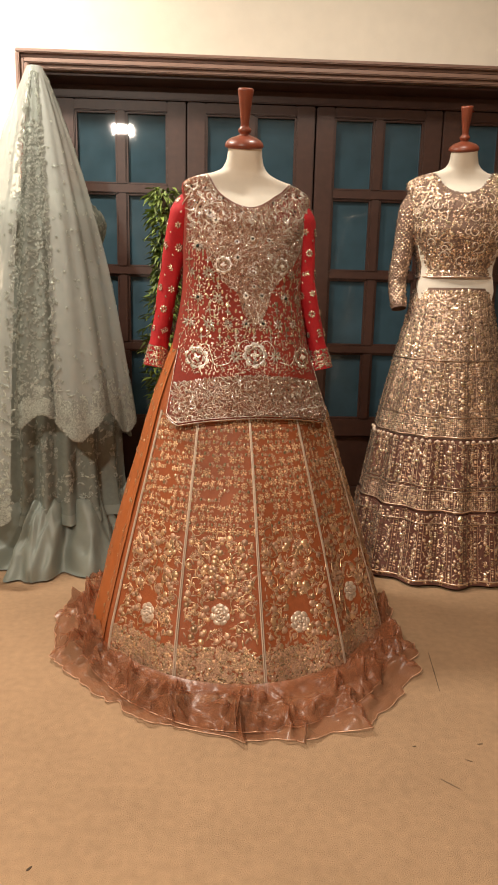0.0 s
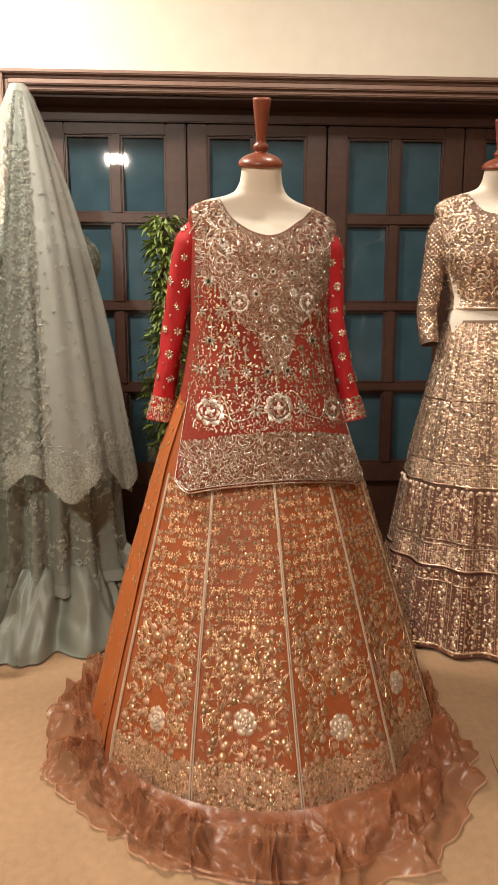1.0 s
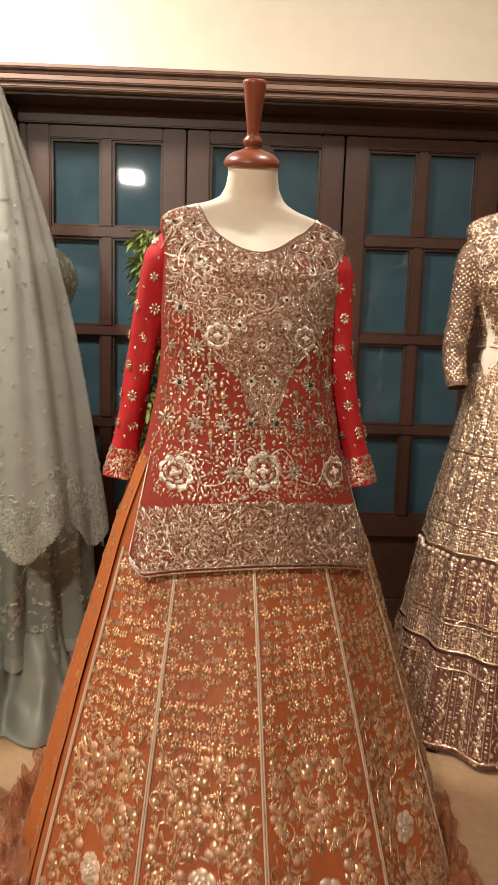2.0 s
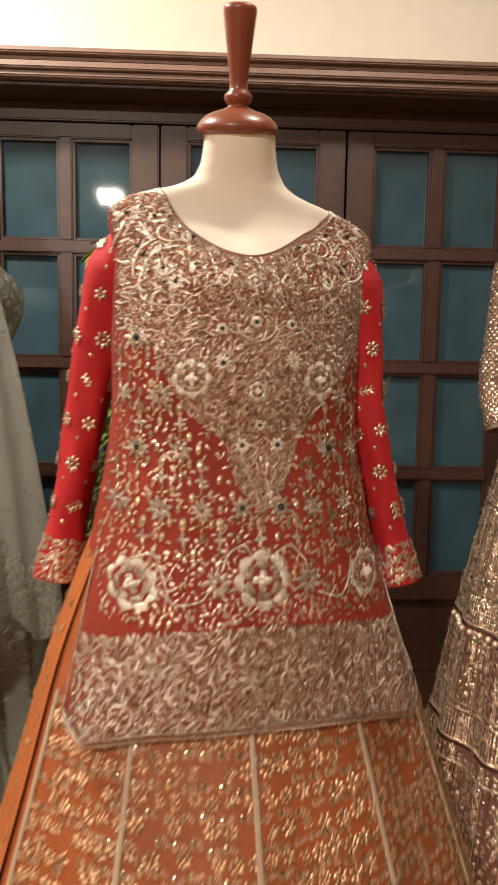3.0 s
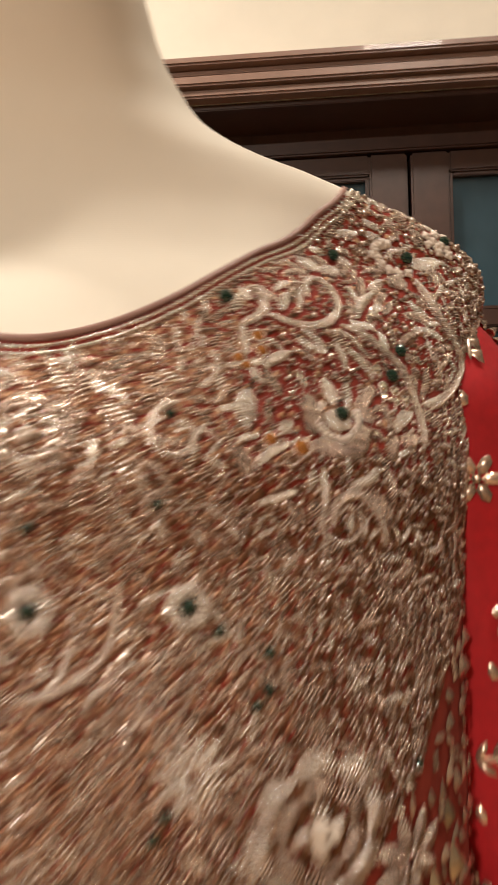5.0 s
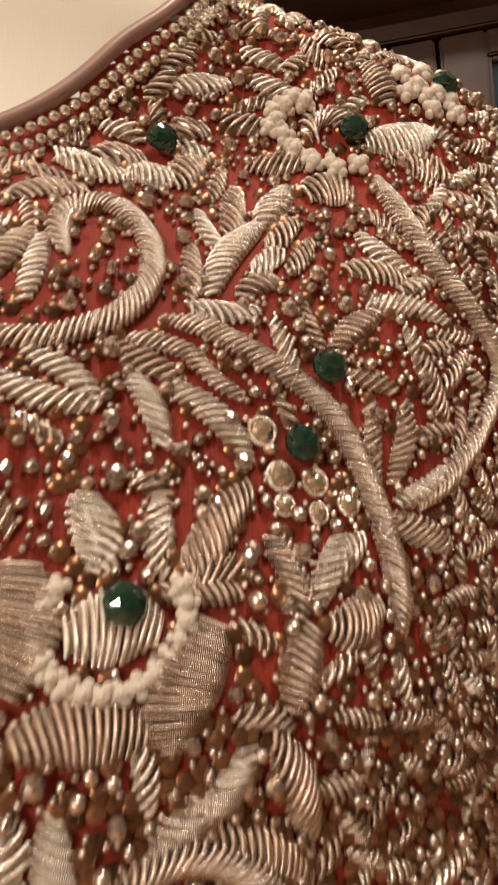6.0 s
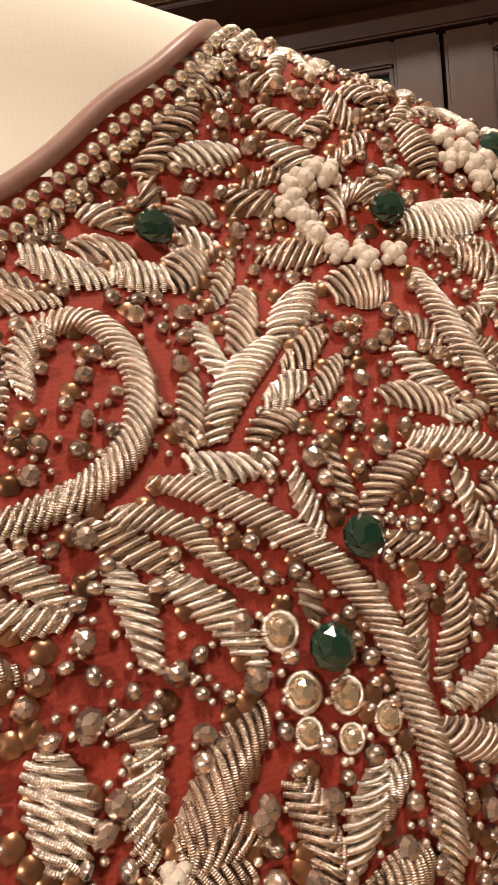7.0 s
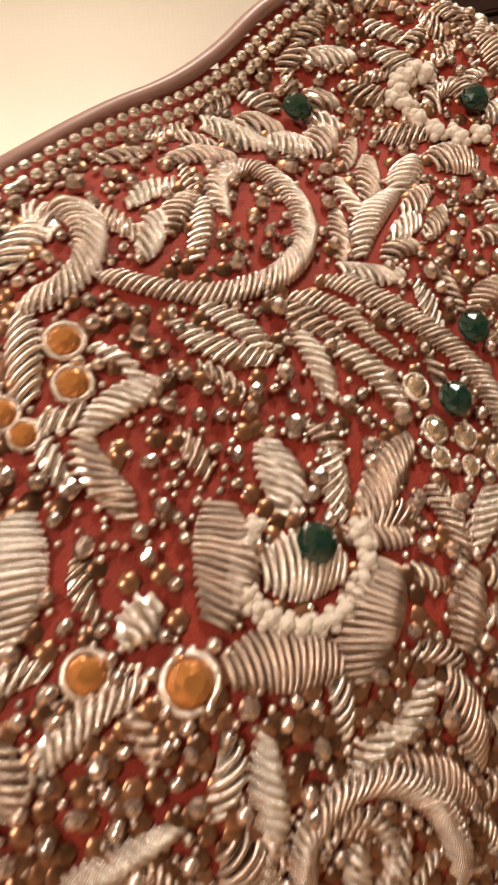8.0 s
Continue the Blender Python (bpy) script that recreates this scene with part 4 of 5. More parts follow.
# small leaves and loose beads between the near shoulder's motifs
SIDE["fine"] = True
for k in range(5000):
    x, z = random.uniform(58, 200), random.uniform(1262, 1424)
    if z < 1000 * float(neckline(x / 1000)) - 9 and x < side_edge(x, z) - 5 and free(x, z, 2.2):
        a, l = random.uniform(0, 6.3), random.uniform(2.6, 4.2)
        leaf(x - l * math.cos(a), z - l * math.sin(a), x + l * math.cos(a), z + l * math.sin(a), random.uniform(2.6, 3.6), random.choice((ZARI, ANTIQUE, ANTIQUE)))
SIDE["fine"] = False
for k in range(9000):
    x, z = random.uniform(62, 204), random.uniform(1270, 1428)
    if z < 1000 * float(neckline(x / 1000)) - 8 and x < side_edge(x, z) - 3 and free(x, z, 0.4 if k > 3000 else 1.0):
        if k > 5000:
            pin("seed_bead", SEED_ME, BALL, BEAD, x, z, random.uniform(0.9, 1.3), 0.1)
        else:
            cluster(x, z, random.uniform(0.9, 1.2))


# motifs over the chest
def daisy(x, z, d, petals, mat, stone=True):
    for k in range(petals):
        a = k * 2 * math.pi / petals + 0.2
        c, s = math.cos(a), math.sin(a)
        leaf(x + c * d * 0.10, z + s * d * 0.10, x + c * d * 0.5, z + s * d * 0.5, d * (2.3 if petals < 8 else 2.0) / petals, mat, 0)
    if stone:
        emerald(x, z, d * 0.26)
    TAKEN.append((x, z, d * 0.52))


def rose(x, z, d, mat, turn=0.0):
    other = ANTIQUE if mat is ZARI else ZARI
    for n, r, w, m in ((8, 0.41, 0.22, mat), (6, 0.26, 0.20, other), (4, 0.11, 0.17, mat)):
        for k in range(n):
            a = k * 2 * math.pi / n + turn + 2 * r
            c, s = math.cos(a), math.sin(a)
            t = 2.9 * r / n * d
            leaf(x + c * d * r - s * t, z + s * d * r + c * t, x + c * d * r + s * t, z + s * d * r - c * t, d * w, m, 0.25)
    for k in range(3):
        pin("french_knot", KNOT_ME, BALL, KNOT, x + d * 0.06 * math.cos(k * 2.1), z + d * 0.05 * math.sin(k * 2.1), d * 0.15, 0.5)
    TAKEN.append((x, z, d * 0.52))


def curl(x, z, d, hand=1, turn=0.0, w=2.6):
    """A spiral of cord with a tail."""
    pts = [(x + hand * d * 0.5 * (1 - a / 9.5) * math.cos(a + turn), z + d * 0.5 * (1 - a / 9.5) * math.sin(a + turn)) for a in np.linspace(0, 7.0, 14)]
    rope(pts, w, w * 0.8)


for x, s in ((-40, 1), (55, -1)):
    daisy(x, 1240 if s > 0 else 1248, 17, 6, ZARI)
    daisy(x, 1196 if s > 0 else 1200, 24, 11, ZARI, s > 0)
    curl(x - s * -22, 1219, 20, s)
    curl(x + s * 2, 1304, 22, -s, 1.5, 3.2)
    daisy(x + s * 9, 1281, 11, 5, ANTIQUE)
    rose(x - s * 40, 1175, 44, ZARI)
    curl(x - s * 14, 1136, 20, s, 2.0, 3.0)
    rope([(x - s * 26, 1130), (x - s * 42, 1143), (x - s * 52, 1160)], 3.2, 2.2)
    daisy(x + s * 24, 1090, 20, 7, ZARI)
daisy(6, 1250, 18, 6, ZARI)
rope([(-22, 1254), (-17, 1236), (6, 1225), (28, 1235), (34, 1256)], 3.0, 3.0)
rose(5, 1304, 26, ANTIQUE)
rose(5, 1160, 32, ANTIQUE)
daisy(8, 1116, 15, 6, ZARI)
daisy(-98, 1300, 22, 8, ZARI)
rope([(-70, 1350), (-119, 1343), (-141, 1312), (-137, 1277), (-94, 1269), (-83, 1278)], 3.2, 2.6)
curl(112, 1272, 22, 1, 2.2, 3.0)
curl(-104, 1264, 22, -1, 2.2, 3.0)
rope([(-6, 1090), (-18, 1075), (-8, 1062), (2, 1072)], 2.4, 2)
rope([(22, 1090), (34, 1075), (24, 1062), (14, 1072)], 2.4, 2)
rope([(-14, 1060), (0, 1030), (6, 1004)], 2.6, 1.6)
rope([(30, 1060), (16, 1030), (10, 1004)], 2.6, 1.6)

# roses and scrolls above the hem band
rose(5, 922, 64, ZARI)
rose(-158, 912, 58, ZARI, 0.4)
rose(162, 912, 54, ZARI, 0.2)
daisy(-52, 918, 36, 9, ANTIQUE, False)
daisy(67, 918, 34, 9, ANTIQUE, False)
rope([(-159, 943), (-129, 950), (-118, 918), (-108, 894), (-75, 898), (-63, 912)], 4.0, 3.0)
rope([(-47, 934), (-36, 956), (-17, 964), (-7, 950)], 4.0, 3.0)
rope([(20, 952), (43, 962), (62, 945), (67, 930)], 4.0, 3.0)
rope([(79, 903), (113, 893), (130, 912), (136, 938)], 4.0, 3.0)

YOKE = ((-200, 1241), (-139, 1236), (-114, 1184), (-90, 1134), (-40, 1096), (-26, 1042), (8, 996), (43, 1041), (60, 1096), (93, 1139), (139, 1182), (175, 1230), (200, 1240))


def dense(x, z):
    """Whether the cloth is closely worked there: the pointed yoke, and the band along the hem."""
    if z > 1000 * float(neckline(x / 1000)) - 7 or abs(x) > side_edge(x, z) - 3:
        return False
    return z > np.interp(x, [q[0] for q in YOKE], [q[1] for q in YOKE])


def fill(x0, x1, z0, z1, tries, inside, size, width, clear):
    for k in range(tries):
        x, z = random.uniform(x0, x1), random.uniform(z0, z1)
        if not inside(x, z) or not free(x, z, clear):
            continue
        a = 2.2 * noise.noise((x * 0.012, z * 0.012, 3.0)) * 2 + (1.57 if x > 5 else 0) + random.choice((0, 0, 0.8, 1.6))
        l = size * random.uniform(0.7, 1.3)
        dx, dz = l / 2 * math.cos(a), l / 2 * math.sin(a)
        if random.random() < 0.72:
            leaf(x - dx, z - dz, x + dx, z + dz, width * random.uniform(0.8, 1.2), random.choice((ZARI, ANTIQUE, ANTIQUE, ANTIQUE)))
        elif random.random() < 0.05:
            emerald(x, z, 3.2)
        else:
            cluster(x, z, 1.15)


def not_near(x, z):
    return dense(x, z) and not (58 < x < 200 and z > 1262)


fill(-195, 204, 1000, 1428, 9000, not_near, 8.0, 3.6, 1.9)
fill(-195, 204, 1000, 1428, 14000, not_near, 4.6, 2.5, 0.4)


def bead_fill(x0, x1, z0, z1, tries, inside):
    for k in range(tries):
        x, z = random.uniform(x0, x1), random.uniform(z0, z1)
        if inside(x, z) and free(x, z, 0.3):
            pin("seed_bead", SEED_ME, BALL, BEAD, x, z, random.uniform(1.1, 1.9), 0.1)


bead_fill(-195, 204, 1000, 1428, 9000, not_near)


def bead_ground(x0, x1, z0, z1, step, inside):
    """A close ground of tiny bronze beads under the larger work."""
    x, z = np.meshgrid(np.arange(x0, x1, step), np.arange(z0, z1, step * 0.9))
    x = x + np.random.uniform(-0.35, 0.35, x.shape) * step + (np.arange(len(x)) % 2)[:, None] * step / 2
    z = z + np.random.uniform(-0.35, 0.35, z.shape) * step
    keep = [(a, b) for a, b in zip(x.ravel(), z.ravel()) if inside(a, b)]
    p, n = sew(np.array([q[0] for q in keep]), np.array([q[1] for q in keep]))
    u = unit(np.cross(n, (0.0, 0.0, 1.0)))
    w = np.cross(n, u)
    d = DOT[0] * 0.0030
    v = p[:, None] + d[None, :, :1] * u[:, None] + d[None, :, 1:2] * w[:, None] + (d[None, :, 2:3] + 0.0002) * n[:, None]
    bag = Bag()
    bag.add(v.reshape(-1, 3), (np.array(DOT[1])[None] + (np.arange(len(p)) * len(d))[:, None, None]).reshape(-1, 3))
    bag.make("bead_ground", GROUND, tunic, kind="stuff")


def ground_there(x, z):
    """All the yoke, thinning out where the near shoulder's cloth shows."""
    d = math.hypot(max(0, abs(x - 128) - 45), max(0, abs(z - 1350) - 45)) if x > 0 else 99
    return dense(x, z) and random.random() < min(1.0, 0.25 + d / 35)


bead_ground(-195, 204, 996, 1428, 2.6, ground_there)


def hem_band(x, z):
    return abs(x) < 241 - 46 * (z - 745) / 200 and 1000 * float(panel_hem(x / 1000)) + 4 < z < 866 - 20 * (x / 180) ** 2


fill(-244, 244, 715, 866, 4800, hem_band, 11.0, 4.4, 2.8)
fill(-244, 244, 715, 866, 5800, hem_band, 7.0, 3.2, 1.0)
bead_fill(-244, 244, 715, 866, 5000, hem_band)
bead_ground(-244, 244, 715, 866, 2.7, hem_band)

# flowers, drops and crosses scattered over the crimson part
SCATTER = {"drops": Bag(), "threads": Bag()}
for r, z in enumerate(np.arange(1226, 940, -36)):
    for c in range(-5, 6):
        x = 5 + (c + (0.5 if r // 2 % 2 else 0) + (0.5 if r % 2 else 0)) * 50 + random.uniform(-3, 3)
        z1 = z + random.uniform(-3, 3)
        edge = side_edge(x, z) - 10
        big = r % 2 == 0
        if abs(x) > edge or dense(x, z + 8) or not free(x, z1, 7 if big else 3.5):
            continue
        if big:
            daisy(x, z1, random.uniform(29, 34), random.choice((8, 9, 10)), ANTIQUE, random.random() < 0.25)
            for k in range(5):
                pin("seed_bead", SEED_ME, BALL, BEAD, x + 2.6 * math.cos(k * 1.26), z1 + 2.6 * math.sin(k * 1.26), 2.4, 0.3)
        else:
            for k in range(4):
                a = k * math.pi / 2
                leaf(x + 0.8 * math.cos(a), z1 + 0.8 * math.sin(a), x + 7.5 * math.cos(a), z1 + 10 * math.sin(a), 6.0, ANTIQUE)
        for dx, dz in ((23.5, 2), (0, -19), (0, 19), (12, -16), (-12, 16)):
            if abs(x + dx) < edge and not dense(x + dx, z1 + dz) and free(x + dx, z1 + dz, 3):
                stamp(SCATTER["drops"], TUNIC, (x + dx) / 1000, (z1 + dz) / 1000, (CROSS, DROP)[dx > 0 or dz > 0], 0.013 if dx else 0.018, random.uniform(-0.2, 0.2))
                TAKEN.append((x + dx, z1 + dz, 4.5))

for k in range(5000):
    x, z = random.uniform(-200, 204), random.uniform(866, 1240)
    edge = side_edge(x, z) - 4
    if abs(x) < edge and not dense(x, z) and free(x, z, 2.6) and (z < 965 or abs(x) > edge - 40 or random.random() < 0.30):
        stamp(SCATTER["threads"], TUNIC, x / 1000, z / 1000, random.choice((LEAFLET, SPRIG, DROP)), random.uniform(0.007, 0.012), random.uniform(0, 6.3))
        TAKEN.append((x, z, 3.2))
for name, (bag, mat) in WORK.items():
    if bag.n:
        bag.make("embroidery", mat, tunic, kind="stuff")
SCATTER["drops"].make("spangle_work", SPANGLE, tunic, "bright metal drops and crosses", kind="stuff")
SCATTER["threads"].make("embroidery", SEQUIN, tunic, kind="stuff")


# edge of the neck: rolled piping and two rows of silver beads
def along_neck(drop):
    x = np.linspace(-0.1135, 0.1365, 260)
    z = neckline(x)
    k = np.array([0.03, 0.1, 0.22, 0.32, 0.22, 0.1, 0.03])
    z = np.convolve(np.pad(z, 3, mode="edge"), k / k.sum(), mode="valid")
    t = unit(np.stack([np.gradient(x), np.gradient(z)], 1))
    x, z = x + t[:, 1] * drop, z - t[:, 0] * drop
    return np.stack([x, front(x, z), z], 1)


def neck_normals(p):
    return sew(p[:, 0] * 1000, p[:, 2] * 1000)[1]


piping = Bag()
edge_line = along_neck(0.0002)
up = neck_normals(edge_line)
strand(piping, edge_line + up * 0.0005, up, 0.0015, 9, True)
piping.make("neck_piping", material("mauve_satin_piping", (0.33, 0.19, 0.155), 0.4, vary=0.12, scale=300), tunic, "mauve satin piping round the neck")
BEAD_ME = shared("neck_bead", BALL, SILVERBEAD, smooth=True)
for drop in (0.0038, 0.0066):
    line = along_neck(drop)
    s = np.concatenate([[0], np.cumsum(np.linalg.norm(np.diff(line, axis=0), axis=1))])
    rest = Bag()
    for k, d in enumerate(np.arange(0.001, s[-1], 0.00245)):
        p = np.array([np.interp(d, s, line[:, i]) for i in range(3)])
        n = sew(p[0] * 1000, p[2] * 1000)[1]
        size = 2.05 + random.uniform(-0.12, 0.12)
        if p[0] > 0.02:
            ob = new("neck_bead", BEAD_ME)
            ob.parent = tunic
            ob.matrix_local = Matrix.LocRotScale(Vector(p + n * 0.0005), Vector(n).to_track_quat("Z", "Y"), Vector((size,) * 3))
        else:
            rest.add(BALL[0] * size * 0.001 @ np.array(Vector(n).to_track_quat("Z", "Y").to_matrix()).T + p, BALL[1])
    rest.make("bead_work", SILVERBEAD, tunic, kind="stuff")

# corded edge of the front panel
hem = Bag()
x = np.linspace(-0.245, 0.245, 120)
z = panel_hem(x)
y = front(x, z) - 0.005
strand(hem, np.stack([x, y, z], 1), np.tile((0, -1, 0.1), (120, 1)), 0.0022, 8, True)
strand(hem, np.stack([x, y - 0.001, z + 0.007], 1), np.tile((0, -1, 0.1), (120, 1)), 0.0016, 8, True)
for sgn in (-1, 1):
    zz = np.linspace(0.745, 0.945, 60)
    xx = sgn * (0.246 - 0.046 * (zz - 0.745) / 0.200)
    strand(hem, np.stack([xx, front(xx, zz) - 0.004, zz], 1), np.tile((0, -1, 0.1), (60, 1)), 0.0018, 8, True)
hem.make("hem_cord", ANTIQUE, tunic, "gold cord along the hem")


# sleeves
def sleeve(points, radii, sgn):
    inv = DRESS.inverted()
    pts = np.array([inv @ Vector(p) for p in points])
    line = smooth_line(pts, 70)
    rad = np.interp(np.linspace(0, 1, 70), np.linspace(0, 1, len(radii)), radii)
    seg = 40
    t = unit(np.gradient(line, axis=0))
    side = unit(np.cross(t, (0, 1, 0)))
    fwd = np.cross(side, t)
    a = np.arange(seg) * 2 * math.pi / seg

    def at(u, v):
        u, i = -u, min(max(v, 0), 1) * 69
        c, s, f, r = (np.array([np.interp(i, np.arange(70), arr[:, j]) for j in range(arr.shape[1])]) for arr in (line, side, fwd, rad[:, None]))
        wob = 1 + 0.05 * math.sin(3 * u + 9 * v) + 0.03 * math.sin(5 * u - 23 * v)
        return c + r[0] * wob * (math.cos(u) * s * 0.82 + math.sin(u) * f)
    v = np.array([at(x, i / 69) for i in range(70) for x in a])
    bag = Bag()
    bag.add(v, grid_faces(70, seg, True))
    ob = bag.make("sleeve", CRIMSON, outfit, "plain crimson chiffon sleeve with gold sprigs")
    chart = frame_of(at)
    work = Bag()
    for r, vv in enumerate(np.arange(0.10, 0.86, 0.115)):
        for k in range(5):
            u = k * 2 * math.pi / 5 + (0.45 if r % 2 else 0) + 0.1
            stamp(work, chart, u, vv, (FLOWER8, SPRIG, FLOWER6)[(r + k) % 3], random.uniform(0.022, 0.030), random.uniform(0, 6.3), 0.001)
            stamp(work, chart, u + 0.45, vv + 0.045, DROP, 0.008, random.uniform(0, 1), 0.001)
    work.make("sprig_work", SEQUIN, ob, kind="stuff")
    cuff = Bag()
    for k in range(900):
        stamp(cuff, chart, random.uniform(0, 6.28), random.uniform(0.885, 0.995), random.choice((LEAFLET, LEAFLET, DOT, DROP)), random.uniform(0.004, 0.009), random.uniform(0, 6.3), 0.001)
    cuff.make("cuff_embroidery", SEQUIN, ob, kind="stuff")


sleeve([(-0.150, 2.090, 1.394), (-0.197, 2.092, 1.330), (-0.234, 2.095, 1.15), (-0.260, 2.09, 1.0), (-0.284, 2.08, 0.868)], (0.022, 0.050, 0.044, 0.040, 0.037, 0.035, 0.036, 0.044), -1)
sleeve([(0.130, 2.125, 1.380), (0.169, 2.125, 1.315), (0.182, 2.11, 1.15), (0.212, 2.10, 1.0), (0.240, 2.09, 0.868)], (0.022, 0.046, 0.039, 0.036, 0.035, 0.034, 0.035, 0.042), 1)


# skirt of gores, with cord on every seam
SKIRT_Z = (0.015, 0.10, 0.20, 0.38, 0.62, 0.80, 0.95, 1.05)
SKIRT_A = (0.478, 0.462, 0.435, 0.386, 0.316, 0.262, 0.205, 0.170)
SKIRT_B = (0.470, 0.440, 0.402, 0.340, 0.256, 0.188, 0.150, 0.130)
SEAM0, GORE = math.radians(-3), math.radians(31)


def on_skirt(u, v):
    """u: angle from the front, to the wearer's left; v: height."""
    a, b = float(hermite(SKIRT_Z, SKIRT_A, v)), float(hermite(SKIRT_Z, SKIRT_B, v))
    k = (u - SEAM0) / GORE
    fold = (0.028 * math.cos(2 * math.pi * k + 0.6) + 0.010 * math.sin(5.1 * u + 1.0)) * min(1.0, max(0, 1.0 - v) * 1.3)
    return np.array([a * math.sin(u) * (1 + fold) + 0.018 * max(0, 0.9 - v), -b * math.cos(u) * (1 + fold), v])


SKIRT = frame_of(on_skirt)
rows, seg = 70, 240
zs = np.concatenate([np.linspace(0.022, 0.98, rows)])
shell, plain = Bag(), Bag()
P = np.array([[on_skirt(u, z + 0.012 * math.sin(3.3 * u) * (z < 0.03)) for u in np.linspace(-math.radians(70.8), math.radians(230), seg)] for z in zs])
shell.add(P.reshape(-1, 3), grid_faces(rows, seg))
skirt = shell.make("skirt", RUST, outfit, "rust net skirt with dense gold floral embroidery")
def on_gore(u, v):
    """The plain gore hangs loosely over the shell in soft folds."""
    k = 1.016 + (0.012 * math.sin(11 * u + 2.5 * v) + 0.008 * math.sin(27 * u - 4 * v + 1.0)) * min(1, 1.3 * (1.0 - v)) + 0.006 * noise.noise((6 * u, 9 * v, 1.0))
    return on_skirt(u, v) * (k, k, 1)


P = np.array([[on_gore(u, z) for u in np.linspace(-math.radians(131), -math.radians(69), 90)] for z in np.linspace(0.03, 0.98, rows)])
plain.add(P.reshape(-1, 3), grid_faces(rows, 90))
gore = plain.make("plain_gore", ORANGE, outfit, "plain orange chiffon gore with few sprigs")
GORECHART = frame_of(on_gore)

for k in range(-2, 9):
    u = SEAM0 + k * GORE
    if math.degrees(u) > 231:
        continue
    cord = Bag()
    for off in (-0.010, 0.010):
        pts = np.array([SKIRT(u + off * 0.55, z)[0] + SKIRT(u, z)[3] * 0.002 for z in np.linspace(0.028, 0.75, 50)])
        nn = np.array([SKIRT(u, z)[3] for z in np.linspace(0.028, 0.75, 50)])
        strand(cord, pts, nn, 0.0024, 6, True)
    cord.make("seam_cord", CREAMTHREAD, skirt)

HEAVY, LIGHT, SHINE, ROSES, CURLS = Bag(), Bag(), Bag(), Bag(), Bag()


def skirt_curl(bag, u, v, size, hand, turn):
    p, tx, ty, n = SKIRT(u, v)
    a = np.linspace(0, 5.2, 13)
    r = size * 0.5 * (1 - a / 6.6)
    x, y = hand * r * np.cos(a + turn), r * np.sin(a + turn)
    x, y = np.concatenate([[x[0] + hand * size * 0.28 * math.cos(turn + 0.9 - 1.57 * 2)], x]), np.concatenate([[y[0] - size * 0.5], y])
    strand(bag, p + n * 0.0014 + x[:, None] * tx + y[:, None] * ty, np.tile(n, (14, 1)), size * 0.036, 5)


for g in range(-3, 8):
    u0 = SEAM0 + g * GORE
    if g == -3 or math.degrees(u0) < -72 or math.degrees(u0 + GORE) > 232:
        continue
    # small flowers and drops in columns over the upper part
    for r, v in enumerate(np.arange(0.737, 0.42, -0.0160)):
        n = max(3, int(GORE * float(hermite(SKIRT_Z, SKIRT_A, v)) / 0.0215))
        for c in range(n):
            u = u0 + GORE * (c + 0.5 + (0.25 if r % 2 else -0.25)) / n
            j, u = random.uniform(-0.004, 0.004), u + random.uniform(-0.006, 0.006)
            if random.random() < 0.08:
                continue
            if r % 2:
                stamp(HEAVY, SKIRT, u, v + j, random.choice((FLOWER8, FLOWER6, SPRIG)), random.uniform(0.020, 0.027), random.uniform(0, 3))
            else:
                stamp(SHINE, SKIRT, u, v + j, DROP, random.uniform(0.011, 0.015), random.uniform(-0.2, 0.2))
                stamp(LIGHT, SKIRT, u + 0.03, v + j, SPRIG, random.uniform(0.012, 0.018), random.uniform(0, 6.3))
    # scrolls, leaves and one rose over the lower part
    stamp(ROSES, SKIRT, u0 + GORE * 0.5, 0.196 + 0.014 * (-1) ** (g + 1), ROSE, 0.062, g)
    for v, du, s, h in ((0.38, 0.25, 0.052, 1), (0.37, 0.72, 0.052, -1), (0.33, 0.5, 0.045, 1), (0.29, 0.2, 0.05, -1), (0.29, 0.8, 0.05, 1), (0.25, 0.32, 0.036, 1), (0.19, 0.2, 0.042, 1), (0.19, 0.8, 0.042, -1), (0.155, 0.38, 0.036, -1), (0.155, 0.66, 0.036, 1), (0.41, 0.5, 0.04, -1), (0.34, 0.12, 0.044, -1), (0.34, 0.9, 0.044, 1), (0.25, 0.7, 0.04, -1), (0.235, 0.14, 0.044, 1), (0.235, 0.88, 0.044, -1), (0.43, 0.2, 0.04, 1), (0.43, 0.8, 0.04, -1)):
        skirt_curl(CURLS, u0 + GORE * (du + random.uniform(-0.04, 0.04)), v + random.uniform(-0.008, 0.008), s, h, random.uniform(0, 6.3))
    for k in range(520):
        u, v = u0 + GORE * random.uniform(0.06, 0.94), random.uniform(0.125, 0.415)
        if abs(u - u0 - GORE * 0.5) * 0.42 < 0.034 and abs(v - 0.212) < 0.04:
            continue
        shape = random.choice((LEAFLET, LEAFLET, LEAFLET, SPRIG, FLOWER6, DOT))
        stamp(random.choice((HEAVY, LIGHT)), SKIRT, u, v, shape, random.uniform(0.012, 0.022), random.uniform(0, 6.3))
    # close band along the hem
    for k in range(1000):
        u, v = u0 + GORE * random.uniform(0.02, 0.98), random.uniform(0.026, 0.122)
        shape = random.choice((LEAFLET, FLOWER6, DOT, DROP, FLOWER8))
        stamp(random.choice((HEAVY, LIGHT, LIGHT, SHINE)), SKIRT, u, v, shape, random.uniform(0.007, 0.013) * (1.4 if len(shape[0]) > 40 else 1), random.uniform(0, 6.3))
SPRIGS = Bag()
